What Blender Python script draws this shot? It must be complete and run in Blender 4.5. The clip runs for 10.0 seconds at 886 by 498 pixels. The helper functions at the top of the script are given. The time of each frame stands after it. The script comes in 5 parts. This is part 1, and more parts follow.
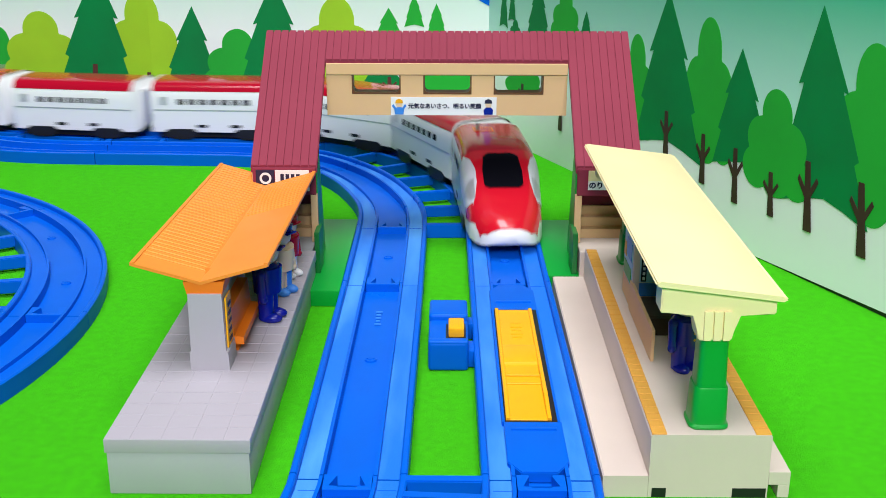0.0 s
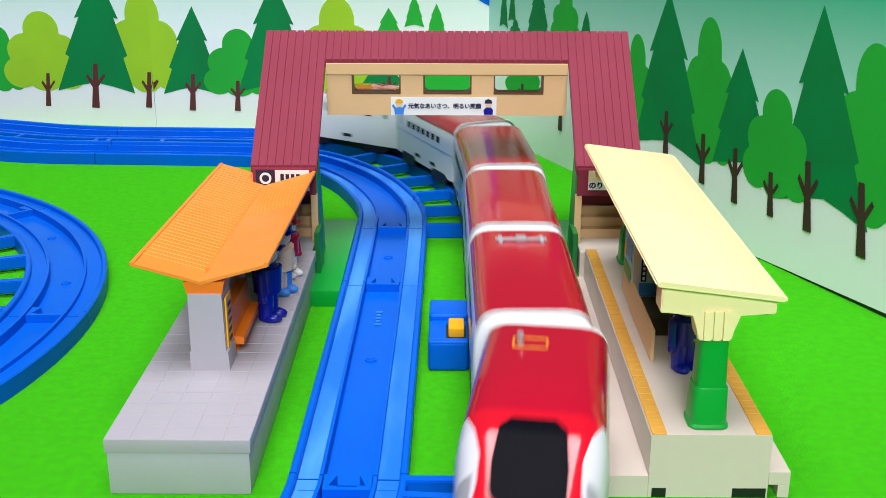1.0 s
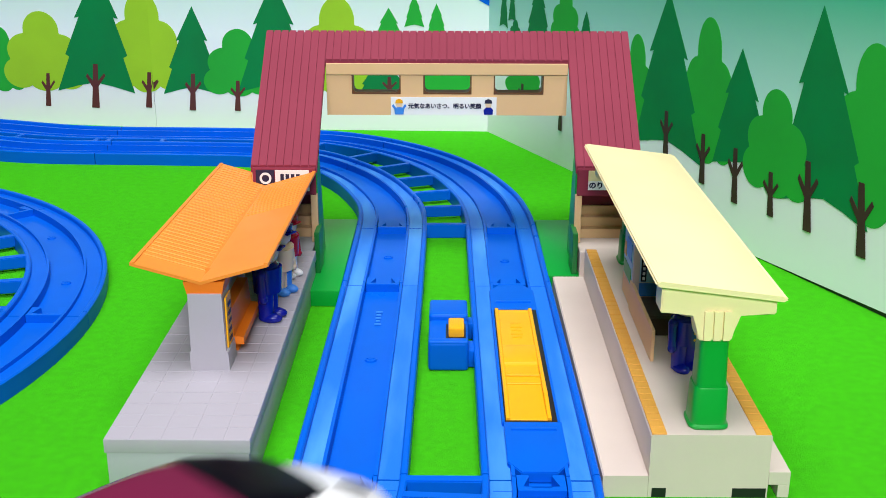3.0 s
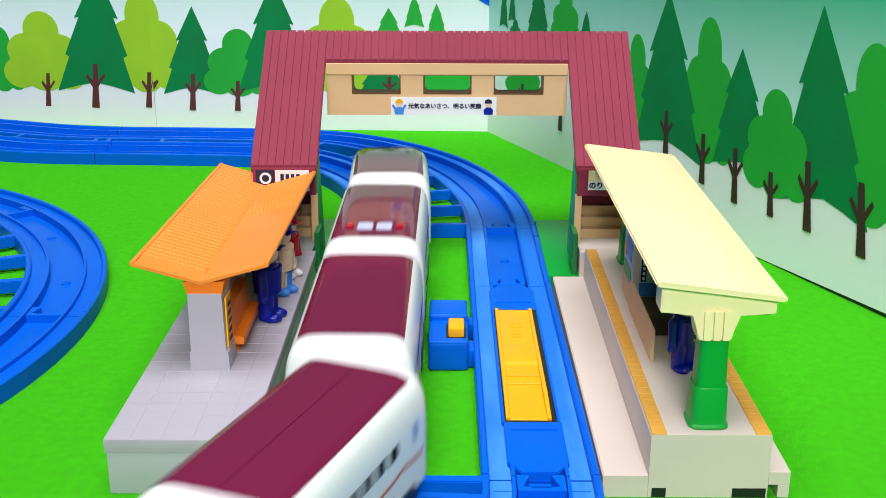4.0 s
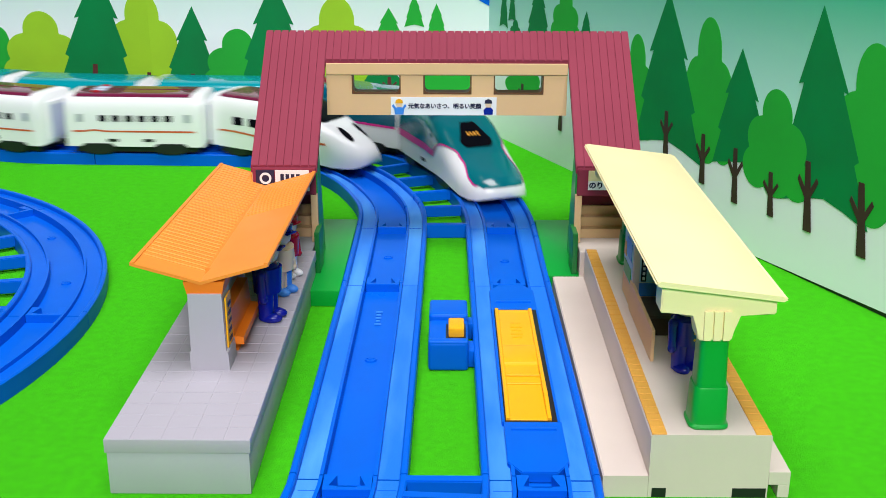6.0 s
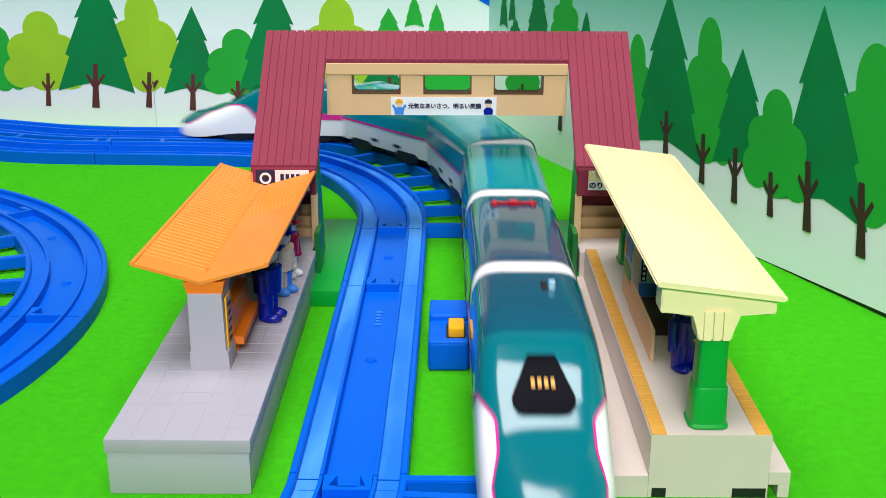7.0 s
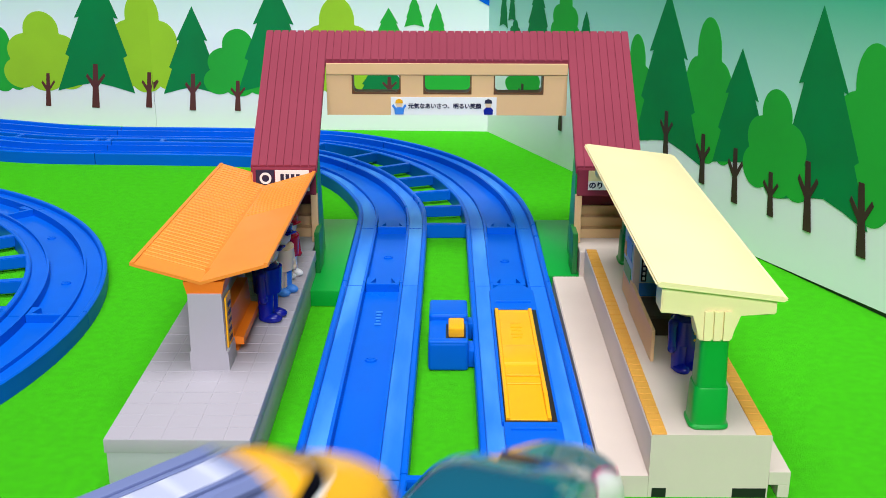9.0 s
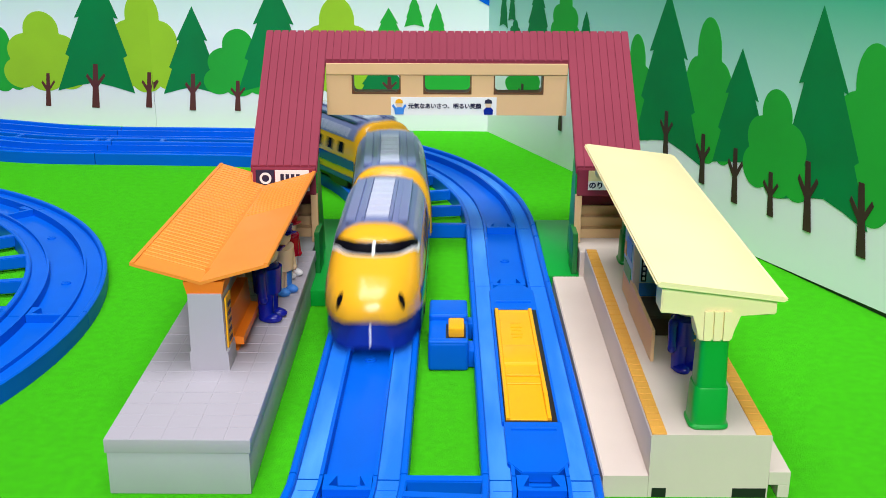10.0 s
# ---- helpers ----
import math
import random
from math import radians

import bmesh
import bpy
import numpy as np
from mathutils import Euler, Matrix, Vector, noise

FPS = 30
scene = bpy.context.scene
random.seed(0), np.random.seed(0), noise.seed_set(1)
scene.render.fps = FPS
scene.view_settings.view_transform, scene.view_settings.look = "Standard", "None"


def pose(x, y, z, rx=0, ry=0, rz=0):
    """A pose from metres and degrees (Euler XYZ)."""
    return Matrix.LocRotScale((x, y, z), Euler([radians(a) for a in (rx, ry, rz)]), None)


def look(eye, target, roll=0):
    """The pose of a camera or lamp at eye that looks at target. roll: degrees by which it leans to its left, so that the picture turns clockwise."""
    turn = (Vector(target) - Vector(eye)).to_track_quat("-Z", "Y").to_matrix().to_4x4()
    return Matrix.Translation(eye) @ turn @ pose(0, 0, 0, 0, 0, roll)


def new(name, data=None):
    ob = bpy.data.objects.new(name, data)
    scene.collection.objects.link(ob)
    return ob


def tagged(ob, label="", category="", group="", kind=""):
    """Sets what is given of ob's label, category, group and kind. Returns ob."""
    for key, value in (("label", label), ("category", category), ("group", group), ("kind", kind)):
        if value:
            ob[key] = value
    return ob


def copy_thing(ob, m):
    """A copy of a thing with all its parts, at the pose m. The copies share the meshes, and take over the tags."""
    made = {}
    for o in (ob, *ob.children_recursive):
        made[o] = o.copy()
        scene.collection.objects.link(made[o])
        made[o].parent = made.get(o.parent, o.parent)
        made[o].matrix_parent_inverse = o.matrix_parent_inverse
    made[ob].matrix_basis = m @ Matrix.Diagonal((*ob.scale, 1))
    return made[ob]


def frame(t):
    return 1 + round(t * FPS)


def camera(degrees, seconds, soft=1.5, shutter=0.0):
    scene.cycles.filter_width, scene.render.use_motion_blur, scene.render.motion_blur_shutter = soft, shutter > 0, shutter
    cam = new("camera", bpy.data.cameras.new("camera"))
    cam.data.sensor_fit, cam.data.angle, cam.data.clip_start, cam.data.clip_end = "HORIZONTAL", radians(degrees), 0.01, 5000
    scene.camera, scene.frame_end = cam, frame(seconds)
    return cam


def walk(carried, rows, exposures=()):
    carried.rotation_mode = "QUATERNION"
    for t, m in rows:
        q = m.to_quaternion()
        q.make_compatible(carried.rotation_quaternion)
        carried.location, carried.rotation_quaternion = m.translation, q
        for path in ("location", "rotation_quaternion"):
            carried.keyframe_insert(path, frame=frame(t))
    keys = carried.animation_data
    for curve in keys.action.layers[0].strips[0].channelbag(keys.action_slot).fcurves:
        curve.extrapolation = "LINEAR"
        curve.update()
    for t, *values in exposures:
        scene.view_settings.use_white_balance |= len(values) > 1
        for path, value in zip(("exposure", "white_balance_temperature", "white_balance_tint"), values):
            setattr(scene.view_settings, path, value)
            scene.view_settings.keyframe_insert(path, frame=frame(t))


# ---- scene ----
U = 0.0086  # one modelling unit in metres: the toy's parts come out at their true size
EYE = (0.114 * U, -38.252 * U, 23.005 * U)
AIM = (EYE[0] - 0.00447, EYE[1] + 0.9474, EYE[2] - 0.32)
cam = camera(42.92, 10.0, soft=0.8, shutter=0.5)
walk(cam, [(0, look(EYE, AIM, 0.15)), (10, look(EYE, AIM, 0.15))])

# ---- world, lights, exposure ----
world = bpy.data.worlds.new("room_air")
world.use_nodes = True
world.node_tree.nodes["Background"].inputs["Color"].default_value = (0.9, 0.95, 1.0, 1)
world.node_tree.nodes["Background"].inputs["Strength"].default_value = 0.3
scene.world = world
scene.view_settings.exposure = 0.0


def area_lamp(name, eye, target, sx, sy, watts, colour=(1, 1, 1)):
    data = bpy.data.lights.new(name, "AREA")
    data.shape, data.size, data.size_y, data.energy, data.color = "RECTANGLE", sx, sy, watts, colour
    ob = new(name, data)
    ob.matrix_world = look(eye, target)
    return ob


# a ceiling panel, and an added fill lamp behind the camera for front faces
area_lamp("ceiling_lamp", (-0.06, 0.0, 1.75), (0.0, 0.2, 0), 1.1, 1.1, 37, (0.98, 0.96, 1.0))
area_lamp("window_lamp", (0.02, -1.25, 0.95), (0.02, 0.35, 0.05), 0.6, 0.4, 24, (0.97, 0.96, 1.0))


# ---- materials ----
def material(name, colour, rough=0.35, metal=0.0, vary=0.08, bump=0.02, size=1.0, coat=0.0, worn=None, sub=0.0, spec=0.4, drag=1.0, patch=(0.35, 0.75)):
    """Moulded plastic, paint, print or cloth: two scales of colour change and a fine relief."""
    m = bpy.data.materials.new(name)
    m.use_nodes = True
    nt = m.node_tree
    b = nt.nodes["Principled BSDF"]
    tc = nt.nodes.new("ShaderNodeTexCoord")
    n1, n2 = nt.nodes.new("ShaderNodeTexNoise"), nt.nodes.new("ShaderNodeTexNoise")
    n1.inputs["Scale"].default_value, n2.inputs["Scale"].default_value = 25 / size, 900 / size
    n1.inputs["Detail"].default_value = 5
    mp = nt.nodes.new("ShaderNodeMapping")
    mp.inputs["Scale"].default_value = (1, drag, 1)  # scuffs drawn out along the rails
    nt.links.new(tc.outputs["Object"], mp.inputs["Vector"])
    nt.links.new(mp.outputs["Vector"], n1.inputs["Vector"])
    nt.links.new(tc.outputs["Object"], n2.inputs["Vector"])
    mix = nt.nodes.new("ShaderNodeMix")
    mix.data_type = "RGBA"
    c2 = worn or tuple(min(1, c * (1 - vary) + 0.02 * vary) for c in colour)
    mix.inputs["A"].default_value, mix.inputs["B"].default_value = (*colour, 1), (*c2, 1)
    add = nt.nodes.new("ShaderNodeMath")
    add.operation = "MULTIPLY_ADD"
    add.inputs[1].default_value, add.inputs[2].default_value = 0.35, 0.0
    nt.links.new(n2.outputs["Fac"], add.inputs[0])
    ramp = nt.nodes.new("ShaderNodeMapRange")
    ramp.inputs["From Min"].default_value, ramp.inputs["From Max"].default_value = patch
    s = nt.nodes.new("ShaderNodeMath")
    s.operation = "ADD"
    nt.links.new(n1.outputs["Fac"], ramp.inputs["Value"])
    nt.links.new(ramp.outputs["Result"], s.inputs[0])
    nt.links.new(add.outputs[0], s.inputs[1])
    s.use_clamp = True
    nt.links.new(s.outputs[0], mix.inputs["Factor"])
    nt.links.new(mix.outputs["Result"], b.inputs["Base Color"])
    rr = nt.nodes.new("ShaderNodeMapRange")
    rr.inputs["To Min"].default_value, rr.inputs["To Max"].default_value = max(0.03, rough - 0.06), min(1, rough + 0.1)
    nt.links.new(n1.outputs["Fac"], rr.inputs["Value"])
    nt.links.new(rr.outputs["Result"], b.inputs["Roughness"])
    bp = nt.nodes.new("ShaderNodeBump")
    bp.inputs["Strength"].default_value, bp.inputs["Distance"].default_value = bump, 0.0004
    nt.links.new(n2.outputs["Fac"], bp.inputs["Height"])
    nt.links.new(bp.outputs["Normal"], b.inputs["Normal"])
    b.inputs["Metallic"].default_value = metal
    b.inputs["Coat Weight"].default_value = coat
    b.inputs["Specular IOR Level"].default_value = spec
    if sub:
        b.inputs["Subsurface Weight"].default_value, b.inputs["Subsurface Scale"].default_value = sub, 0.002
    return m


FELT = material("green_felt", (0.066, 0.61, 0.009), 0.95, vary=0.15, bump=1.0, size=0.1, spec=0.05)
BLUE = material("blue_rail_plastic", (0.0, 0.115, 0.66), 0.28, vary=0.12, spec=0.07)
BLUE_WORN = material("scuffed_blue_plastic", (0.0, 0.13, 0.67), 0.32, worn=(0.08, 0.33, 0.80), size=0.42, spec=0.1, drag=0.16, patch=(0.44, 0.80))
YELLOW = material("yellow_plastic", (0.88, 0.42, 0.008), 0.35, spec=0.3)
GREY = material("grey_platform_plastic", (0.42, 0.40, 0.45), 0.42)
GREY_SIDE = material("grey_wall_plastic", (0.40, 0.42, 0.44), 0.45)
ORANGE = material("orange_roof_plastic", (0.84, 0.27, 0.035), 0.36, spec=0.35)
ORANGE_DEEP = material("orange_bench_plastic", (0.80, 0.19, 0.01), 0.4)
CREAM = material("cream_roof_plastic", (0.88, 0.76, 0.42), 0.4, spec=0.3)
BEIGE = material("warm_white_plastic", (0.66, 0.565, 0.50), 0.40, spec=0.35)
TACTILE = material("ochre_tile_paint", (0.80, 0.40, 0.06), 0.5, vary=0.18)
GREEN = material("green_plastic", (0.0, 0.33, 0.035), 0.3)
GREEN_DARK = material("dark_green_plastic", (0.005, 0.17, 0.03), 0.35)
MAROON = material("maroon_roof_plastic", (0.255, 0.036, 0.066), 0.55, spec=0.1)
TAN = material("tan_plastic", (0.74, 0.48, 0.25), 0.42)
DARK = material("black_plastic", (0.012, 0.012, 0.014), 0.35)
GLASS = material("dark_glossy_window", (0.003, 0.003, 0.006), 0.3, spec=0.02)
WHITE = material("white_gloss_plastic", (0.82, 0.82, 0.83), 0.22, vary=0.03)
PAPER = material("white_sticker", (0.82, 0.83, 0.84), 0.55, vary=0.04)
INK = material("navy_ink", (0.012, 0.012, 0.05), 0.5)
NAVY = material("navy_uniform_paint", (0.002, 0.008, 0.27), 0.18, vary=0.05)
SKYBLUE = material("sky_blue_paint", (0.05, 0.25, 0.75), 0.3)
SKIN = material("doll_cream_paint", (0.80, 0.60, 0.40), 0.4)
RED = material("red_gloss_plastic", (0.42, 0.003, 0.022), 0.14, coat=0.15, spec=0.3)
RED_NOSE = material("red_nose_paint", (0.60, 0.006, 0.022), 0.12, coat=0.6)
CHEEK = material("pale_silver_paint", (0.60, 0.60, 0.66), 0.28, vary=0.04)
SILVER = material("silver_paint", (0.55, 0.55, 0.6), 0.3, metal=0.5)
PLUM = material("plum_tinted_plastic", (0.15, 0.010, 0.045), 0.10, coat=0.15, spec=0.3)
TEAL = material("teal_gloss_plastic", (0.0, 0.155, 0.19), 0.12, coat=0.6)
TEAL_CLEAR = material("pale_teal_plastic", (0.0, 0.27, 0.32), 0.12, coat=0.3)
TEAL_DEEP = material("deep_teal_paint", (0.0, 0.09, 0.15), 0.12, coat=0.5)
PINK = material("pink_stripe_paint", (0.65, 0.02, 0.25), 0.3)
TRAIN_YELLOW = material("yellow_train_plastic", (0.88, 0.45, 0.02), 0.2, coat=0.2)
TRAIN_BLUE = material("blue_train_paint", (0.006, 0.03, 0.32), 0.22, coat=0.3)
ROOF_GREY = material("blue_grey_roof_plastic", (0.15, 0.19, 0.38), 0.3)
ROOF_PALE = material("pale_roof_panel_plastic", (0.52, 0.56, 0.72), 0.25)
STRIPE = material("vermilion_stripe_paint", (0.60, 0.10, 0.03), 0.35)
GOLD = material("gold_line_paint", (0.80, 0.36, 0.03), 0.35)
BOARD = material("printed_white_card", (0.85, 0.83, 0.88), 0.6, vary=0.05, bump=0.05)
LEAF_DARK = material("print_dark_green", (0.003, 0.225, 0.06), 0.6, vary=0.2, spec=0.1)
LEAF_MID = material("print_mid_green", (0.022, 0.40, 0.045), 0.6, vary=0.12, spec=0.1)
LEAF_LIME = material("print_lime_green", (0.34, 0.60, 0.03), 0.6, vary=0.12, spec=0.1)
BARK = material("print_dark_brown", (0.045, 0.018, 0.016), 0.6)
BARK_RED = material("print_red_brown", (0.105, 0.022, 0.022), 0.6)
# brown of the window surrounds, with the openings' shade in it
UMBER = material("brown_frame_shade", (0.12, 0.045, 0.014), 0.45)
# dark brown that stands for shade inside the kiosk
KIOSK_SHADE = material("kiosk_shade_brown", (0.055, 0.034, 0.022), 0.5)
PALE_BLUE = material("pale_blue_print", (0.42, 0.66, 0.80), 0.5)
# grey kept dark so the room returns little fill and reflection
PLASTER = material("grey_room_wall", (0.07, 0.07, 0.075), 0.8)


# ---- mesh helpers (all sizes in modelling units) ----
def root(name, x=0.0, y=0.0, z=0.0):
    ob = new(name)
    ob.empty_display_size = 0.01
    ob.location = (x * U, y * U, z * U)
    return ob


def part(name, bm, mat, parent=None, label="", smooth=None):
    me = bpy.data.meshes.new(name)
    bmesh.ops.recalc_face_normals(bm, faces=bm.faces)
    for v in bm.verts:
        v.co *= U
    bm.to_mesh(me)
    bm.free()
    for m in mat if isinstance(mat, (list, tuple)) else [mat]:
        me.materials.append(m)
    if smooth:
        me.shade_smooth()
        me.set_sharp_from_angle(angle=radians(smooth))
    ob = new(name, me)
    if parent:
        ob.parent = parent
    return tagged(ob, label)


def box(bm, x0, x1, y0, y1, z0, z1, bevel=0.0, seg=2):
    g = bmesh.ops.create_cube(bm, size=1)
    vs = g["verts"]
    for v in vs:
        v.co = Vector(((x0 + x1) / 2 + v.co.x * (x1 - x0), (y0 + y1) / 2 + v.co.y * (y1 - y0), (z0 + z1) / 2 + v.co.z * (z1 - z0)))
    if bevel:
        es = list({e for v in vs for e in v.link_edges})
        bmesh.ops.bevel(bm, geom=es, offset=bevel, segments=seg, affect="EDGES", profile=0.6)
    return bm


def boxes(*rows, bevel=0.0):
    bm = bmesh.new()
    for r in rows:
        box(bm, *r, bevel=bevel)
    return bm


def tube(bm, a, b, r, r2=None, seg=14):
    a, b = Vector(a), Vector(b)
    g = bmesh.ops.create_cone(bm, cap_ends=True, segments=seg, radius1=r, radius2=r if r2 is None else r2, depth=(b - a).length)
    m = Matrix.Translation((a + b) / 2) @ (b - a).to_track_quat("Z", "Y").to_matrix().to_4x4()
    bmesh.ops.transform(bm, matrix=m, verts=g["verts"])
    return bm


def ball(bm, c, rx, ry, rz, seg=14):
    g = bmesh.ops.create_uvsphere(bm, u_segments=seg, v_segments=max(6, seg // 2 + 2), radius=1)
    for v in g["verts"]:
        v.co = Vector((c[0] + v.co.x * rx, c[1] + v.co.y * ry, c[2] + v.co.z * rz))
    return bm


def prism(bm, outline, y0, y1, axis="y"):
    """An outline of (x, z) pushed from y0 to y1; axis x: the outline is (y, z), axis z: (x, y)."""
    def at(p, d):
        return {"y": (p[0], d, p[1]), "x": (d, p[0], p[1]), "z": (p[0], p[1], d)}[axis]
    a = [bm.verts.new(at(p, y0)) for p in outline]
    b = [bm.verts.new(at(p, y1)) for p in outline]
    n = len(outline)
    bm.faces.new(a)
    bm.faces.new(b[::-1])
    for i in range(n):
        bm.faces.new((a[i], b[i], b[(i + 1) % n], a[(i + 1) % n]))
    return bm


def sweep(bm, profile, line, mats=None, closed_ends=True):
    """A profile of (offset to the right, z) along a line of (x, y, heading vector)."""
    rings = []
    for x, y, (hx, hy) in line:
        rings.append([bm.verts.new((x + hy * o, y - hx * o, z)) for o, z in profile])
    n = len(profile)
    for a, b in zip(rings, rings[1:]):
        for i in range(n):
            f = bm.faces.new((a[i], a[(i + 1) % n], b[(i + 1) % n], b[i]))
            if mats:
                f.material_index = mats[i]
    if closed_ends:
        bm.faces.new(rings[0])
        bm.faces.new(rings[-1][::-1])
    return bm


# ---- the two running lines, as paths that trains follow ----
def smooth_line(points, step=0.5):
    pts = [Vector((x, y)) for x, y in points]
    pts = [2 * pts[0] - pts[1]] + pts + [2 * pts[-1] - pts[-2]]
    out = []
    for p0, p1, p2, p3 in zip(pts, pts[1:], pts[2:], pts[3:]):
        k = max(2, int((p2 - p1).length / step))
        for i in range(k):
            t = i / k
            out.append(0.5 * (2 * p1 + (p2 - p0) * t + (2 * p0 - 5 * p1 + 4 * p2 - p3) * t * t + (3 * p1 - p0 - 3 * p2 + p3) * t ** 3))
    out.append(pts[-2])
    return out


GAP = 3.557  # half the distance between the two lines
NEAR_IN, NEAR_OUT = 14.5, 20.5


def near_arc(x, radius, far):
    """From (x, 0) a quarter turn to the left, then straight on to x = far."""
    out = [(x - radius + radius * math.cos(a), -radius * math.sin(a)) for a in np.linspace(0, math.pi / 2, 25)[1:]]
    return out + [(v, -radius) for v in np.arange(x - radius - 1.5, far, -3.0)]


FAR_OUT = [(3.55, 32), (3.4, 35.2), (2.95, 38.8), (2.1, 42.2), (1.05, 45.3), (-0.5, 48.5), (-2.1, 50.9), (-3.9, 53), (-6, 54.9), (-8.2, 56.4),
           (-10.4, 57.5), (-14, 58.4), (-17.5, 58.9), (-22.6, 59.35), (-28.6, 59.5), (-32, 59.8), (-35.2, 60.5), (-38, 61.4), (-41, 62.4), (-46, 63.9), (-52, 64.8), (-60, 65.2)]
FAR_IN = [(-3.57, 32), (-3.78, 36), (-4.56, 39.4), (-6.1, 43.5), (-8.1, 46.9), (-11.2, 50.7), (-15.6, 53.6), (-22.6, 55.0), (-28.6, 55.2), (-32.5, 55.4),
          (-36, 56.0), (-39.5, 57.2), (-44, 59.0), (-48, 60.0), (-53, 60.6), (-60, 60.8)]


def nearer(points, amount):
    """The far stretch behind the station lies a little closer than the curve's run-out."""
    return [(x, y - amount * min(1.0, max(0.0, (-9 - x) / 12))) for x, y in points]


FAR_OUT, FAR_IN = nearer(FAR_OUT, 0.7), nearer(FAR_IN, 1.9)


def far_end(p, q, length):
    d = (Vector(q) - Vector(p)).normalized()
    return [(q[0] + d.x * length * k / 40, q[1] + d.y * length * k / 40) for k in range(1, 41)]


class Path:
    """A line by length: zero where it passes the near joint."""
    def __init__(self, points, zero):
        self.p = points
        self.s = [0.0]
        for a, b in zip(points, points[1:]):
            self.s.append(self.s[-1] + (b - a).length)
        k = min(range(len(points)), key=lambda i: (points[i] - Vector(zero)).length)
        z = self.s[k]
        self.s = np.array([v - z for v in self.s])
        self.x, self.y = np.array([v.x for v in points]), np.array([v.y for v in points])

    def at(self, s):
        return Vector((np.interp(s, self.s, self.x), np.interp(s, self.s, self.y)))

    def line(self, s0, s1, step=0.6):
        out = []
        for s in np.linspace(s0, s1, max(2, int(abs(s1 - s0) / step) + 1)):
            h = (self.at(s + 0.15) - self.at(s - 0.15)).normalized()
            p = self.at(s)
            out.append((p.x, p.y, (h.x, h.y)))
        return out


OUTER = Path(smooth_line(far_end(FAR_OUT[-2], FAR_OUT[-1], 240)[::-1] + FAR_OUT[::-1] + [(3.6, 24), (3.65, 16), (3.69, 8), (3.72, 0)] + near_arc(3.72, NEAR_OUT, -330)), (3.72, 0))
INNER = Path(smooth_line((far_end(FAR_IN[-2], FAR_IN[-1], 240)[::-1] + FAR_IN[::-1] + [(-3.56, 24), (-3.59, 16), (-3.64, 8), (-3.69, 0)] + near_arc(-3.69, NEAR_IN, -330)))[::-1], (-3.69, 0))

# ---- structure: cloth ground, room shell, printed boards ----
bm = bmesh.new()
box(bm, -400, 160, -230, 140, -0.6, 0)
tagged(part("ground", bm, FELT), "bright green felt cloth spread flat under the track", "ground", kind="structure")

# unseen shell added round the set; its dark grey holds down bounce light
bm = boxes((-400, 160, 140, 146, -0.6, 260))
tagged(part("wall_north", bm, PLASTER), "unseen room wall, dark grey to cut bounce light", "wall", kind="structure")
bm = boxes((-400, 160, -236, -230, -0.6, 260))
tagged(part("wall_south", bm, PLASTER), "unseen room wall, dark grey to cut bounce light", "wall", kind="structure")
bm = boxes((160, 166, -236, 146, -0.6, 260))
tagged(part("wall_east", bm, PLASTER), "unseen room wall, dark grey to cut bounce light", "wall", kind="structure")
bm = boxes((-406, -400, -236, 146, -0.6, 260))
tagged(part("wall_west", bm, PLASTER), "unseen room wall, dark grey to cut bounce light", "wall", kind="structure")
bm = boxes((-406, 166, -236, 146, 260, 266))
tagged(part("ceiling", bm, PLASTER), "unseen ceiling, dark grey to cut bounce light", "ceiling", kind="structure")


def board_material(name, top, mid, low):
    """Printed card: the sky's ink fades from the top edge to white snow."""
    m = material(name, low, 0.55, vary=0.04, bump=0.05)
    nt = m.node_tree
    tc = nt.nodes.new("ShaderNodeTexCoord")
    sep = nt.nodes.new("ShaderNodeSeparateXYZ")
    ramp = nt.nodes.new("ShaderNodeValToRGB")
    mr = nt.nodes.new("ShaderNodeMapRange")
    mr.inputs["From Max"].default_value = 17 * U
    nt.links.new(tc.outputs["Object"], sep.inputs[0])
    nt.links.new(sep.outputs["Z"], mr.inputs["Value"])
    nt.links.new(mr.outputs["Result"], ramp.inputs["Fac"])
    e = ramp.color_ramp.elements
    e[0].position, e[0].color = 0.30, (*low, 1)
    e[1].position, e[1].color = 1.0, (*top, 1)
    k = e.new(0.52)
    k.color = (*mid, 1)
    mix = next(n for n in nt.nodes if n.bl_idname == "ShaderNodeMix")
    nt.links.new(ramp.outputs["Color"], mix.inputs["A"])
    nt.links.new(ramp.outputs["Color"], mix.inputs["B"])
    return m


BOARD_BACK = board_material("printed_back_card", (0.34, 0.66, 0.50), (0.80, 0.86, 0.88), (0.82, 0.82, 0.87))
BOARD_SIDE = board_material("printed_side_card", (0.03, 0.42, 0.24), (0.50, 0.80, 0.76), (0.80, 0.83, 0.87))


def pine(bm, u, zb, zt, hw, lean=0.0):
    """Outline of a printed fir: four tiers of saw-tooth sides, a hollow foot."""
    h = zt - zb
    side = [(hw, 0.0), (0.70 * hw, 0.29), (0.80 * hw, 0.31), (0.44 * hw, 0.62), (0.56 * hw, 0.61), (0.0, 1.0)]
    pts = [(u + x + lean * f, zb + f * h) for x, f in side]
    pts += [(u - x + lean * f, zb + f * h) for x, f in reversed(side[:-1])]
    pts += [(u - hw * 0.45, zb + 0.05 * h), (u, zb + 0.08 * h), (u + hw * 0.45, zb + 0.05 * h)]
    return pts


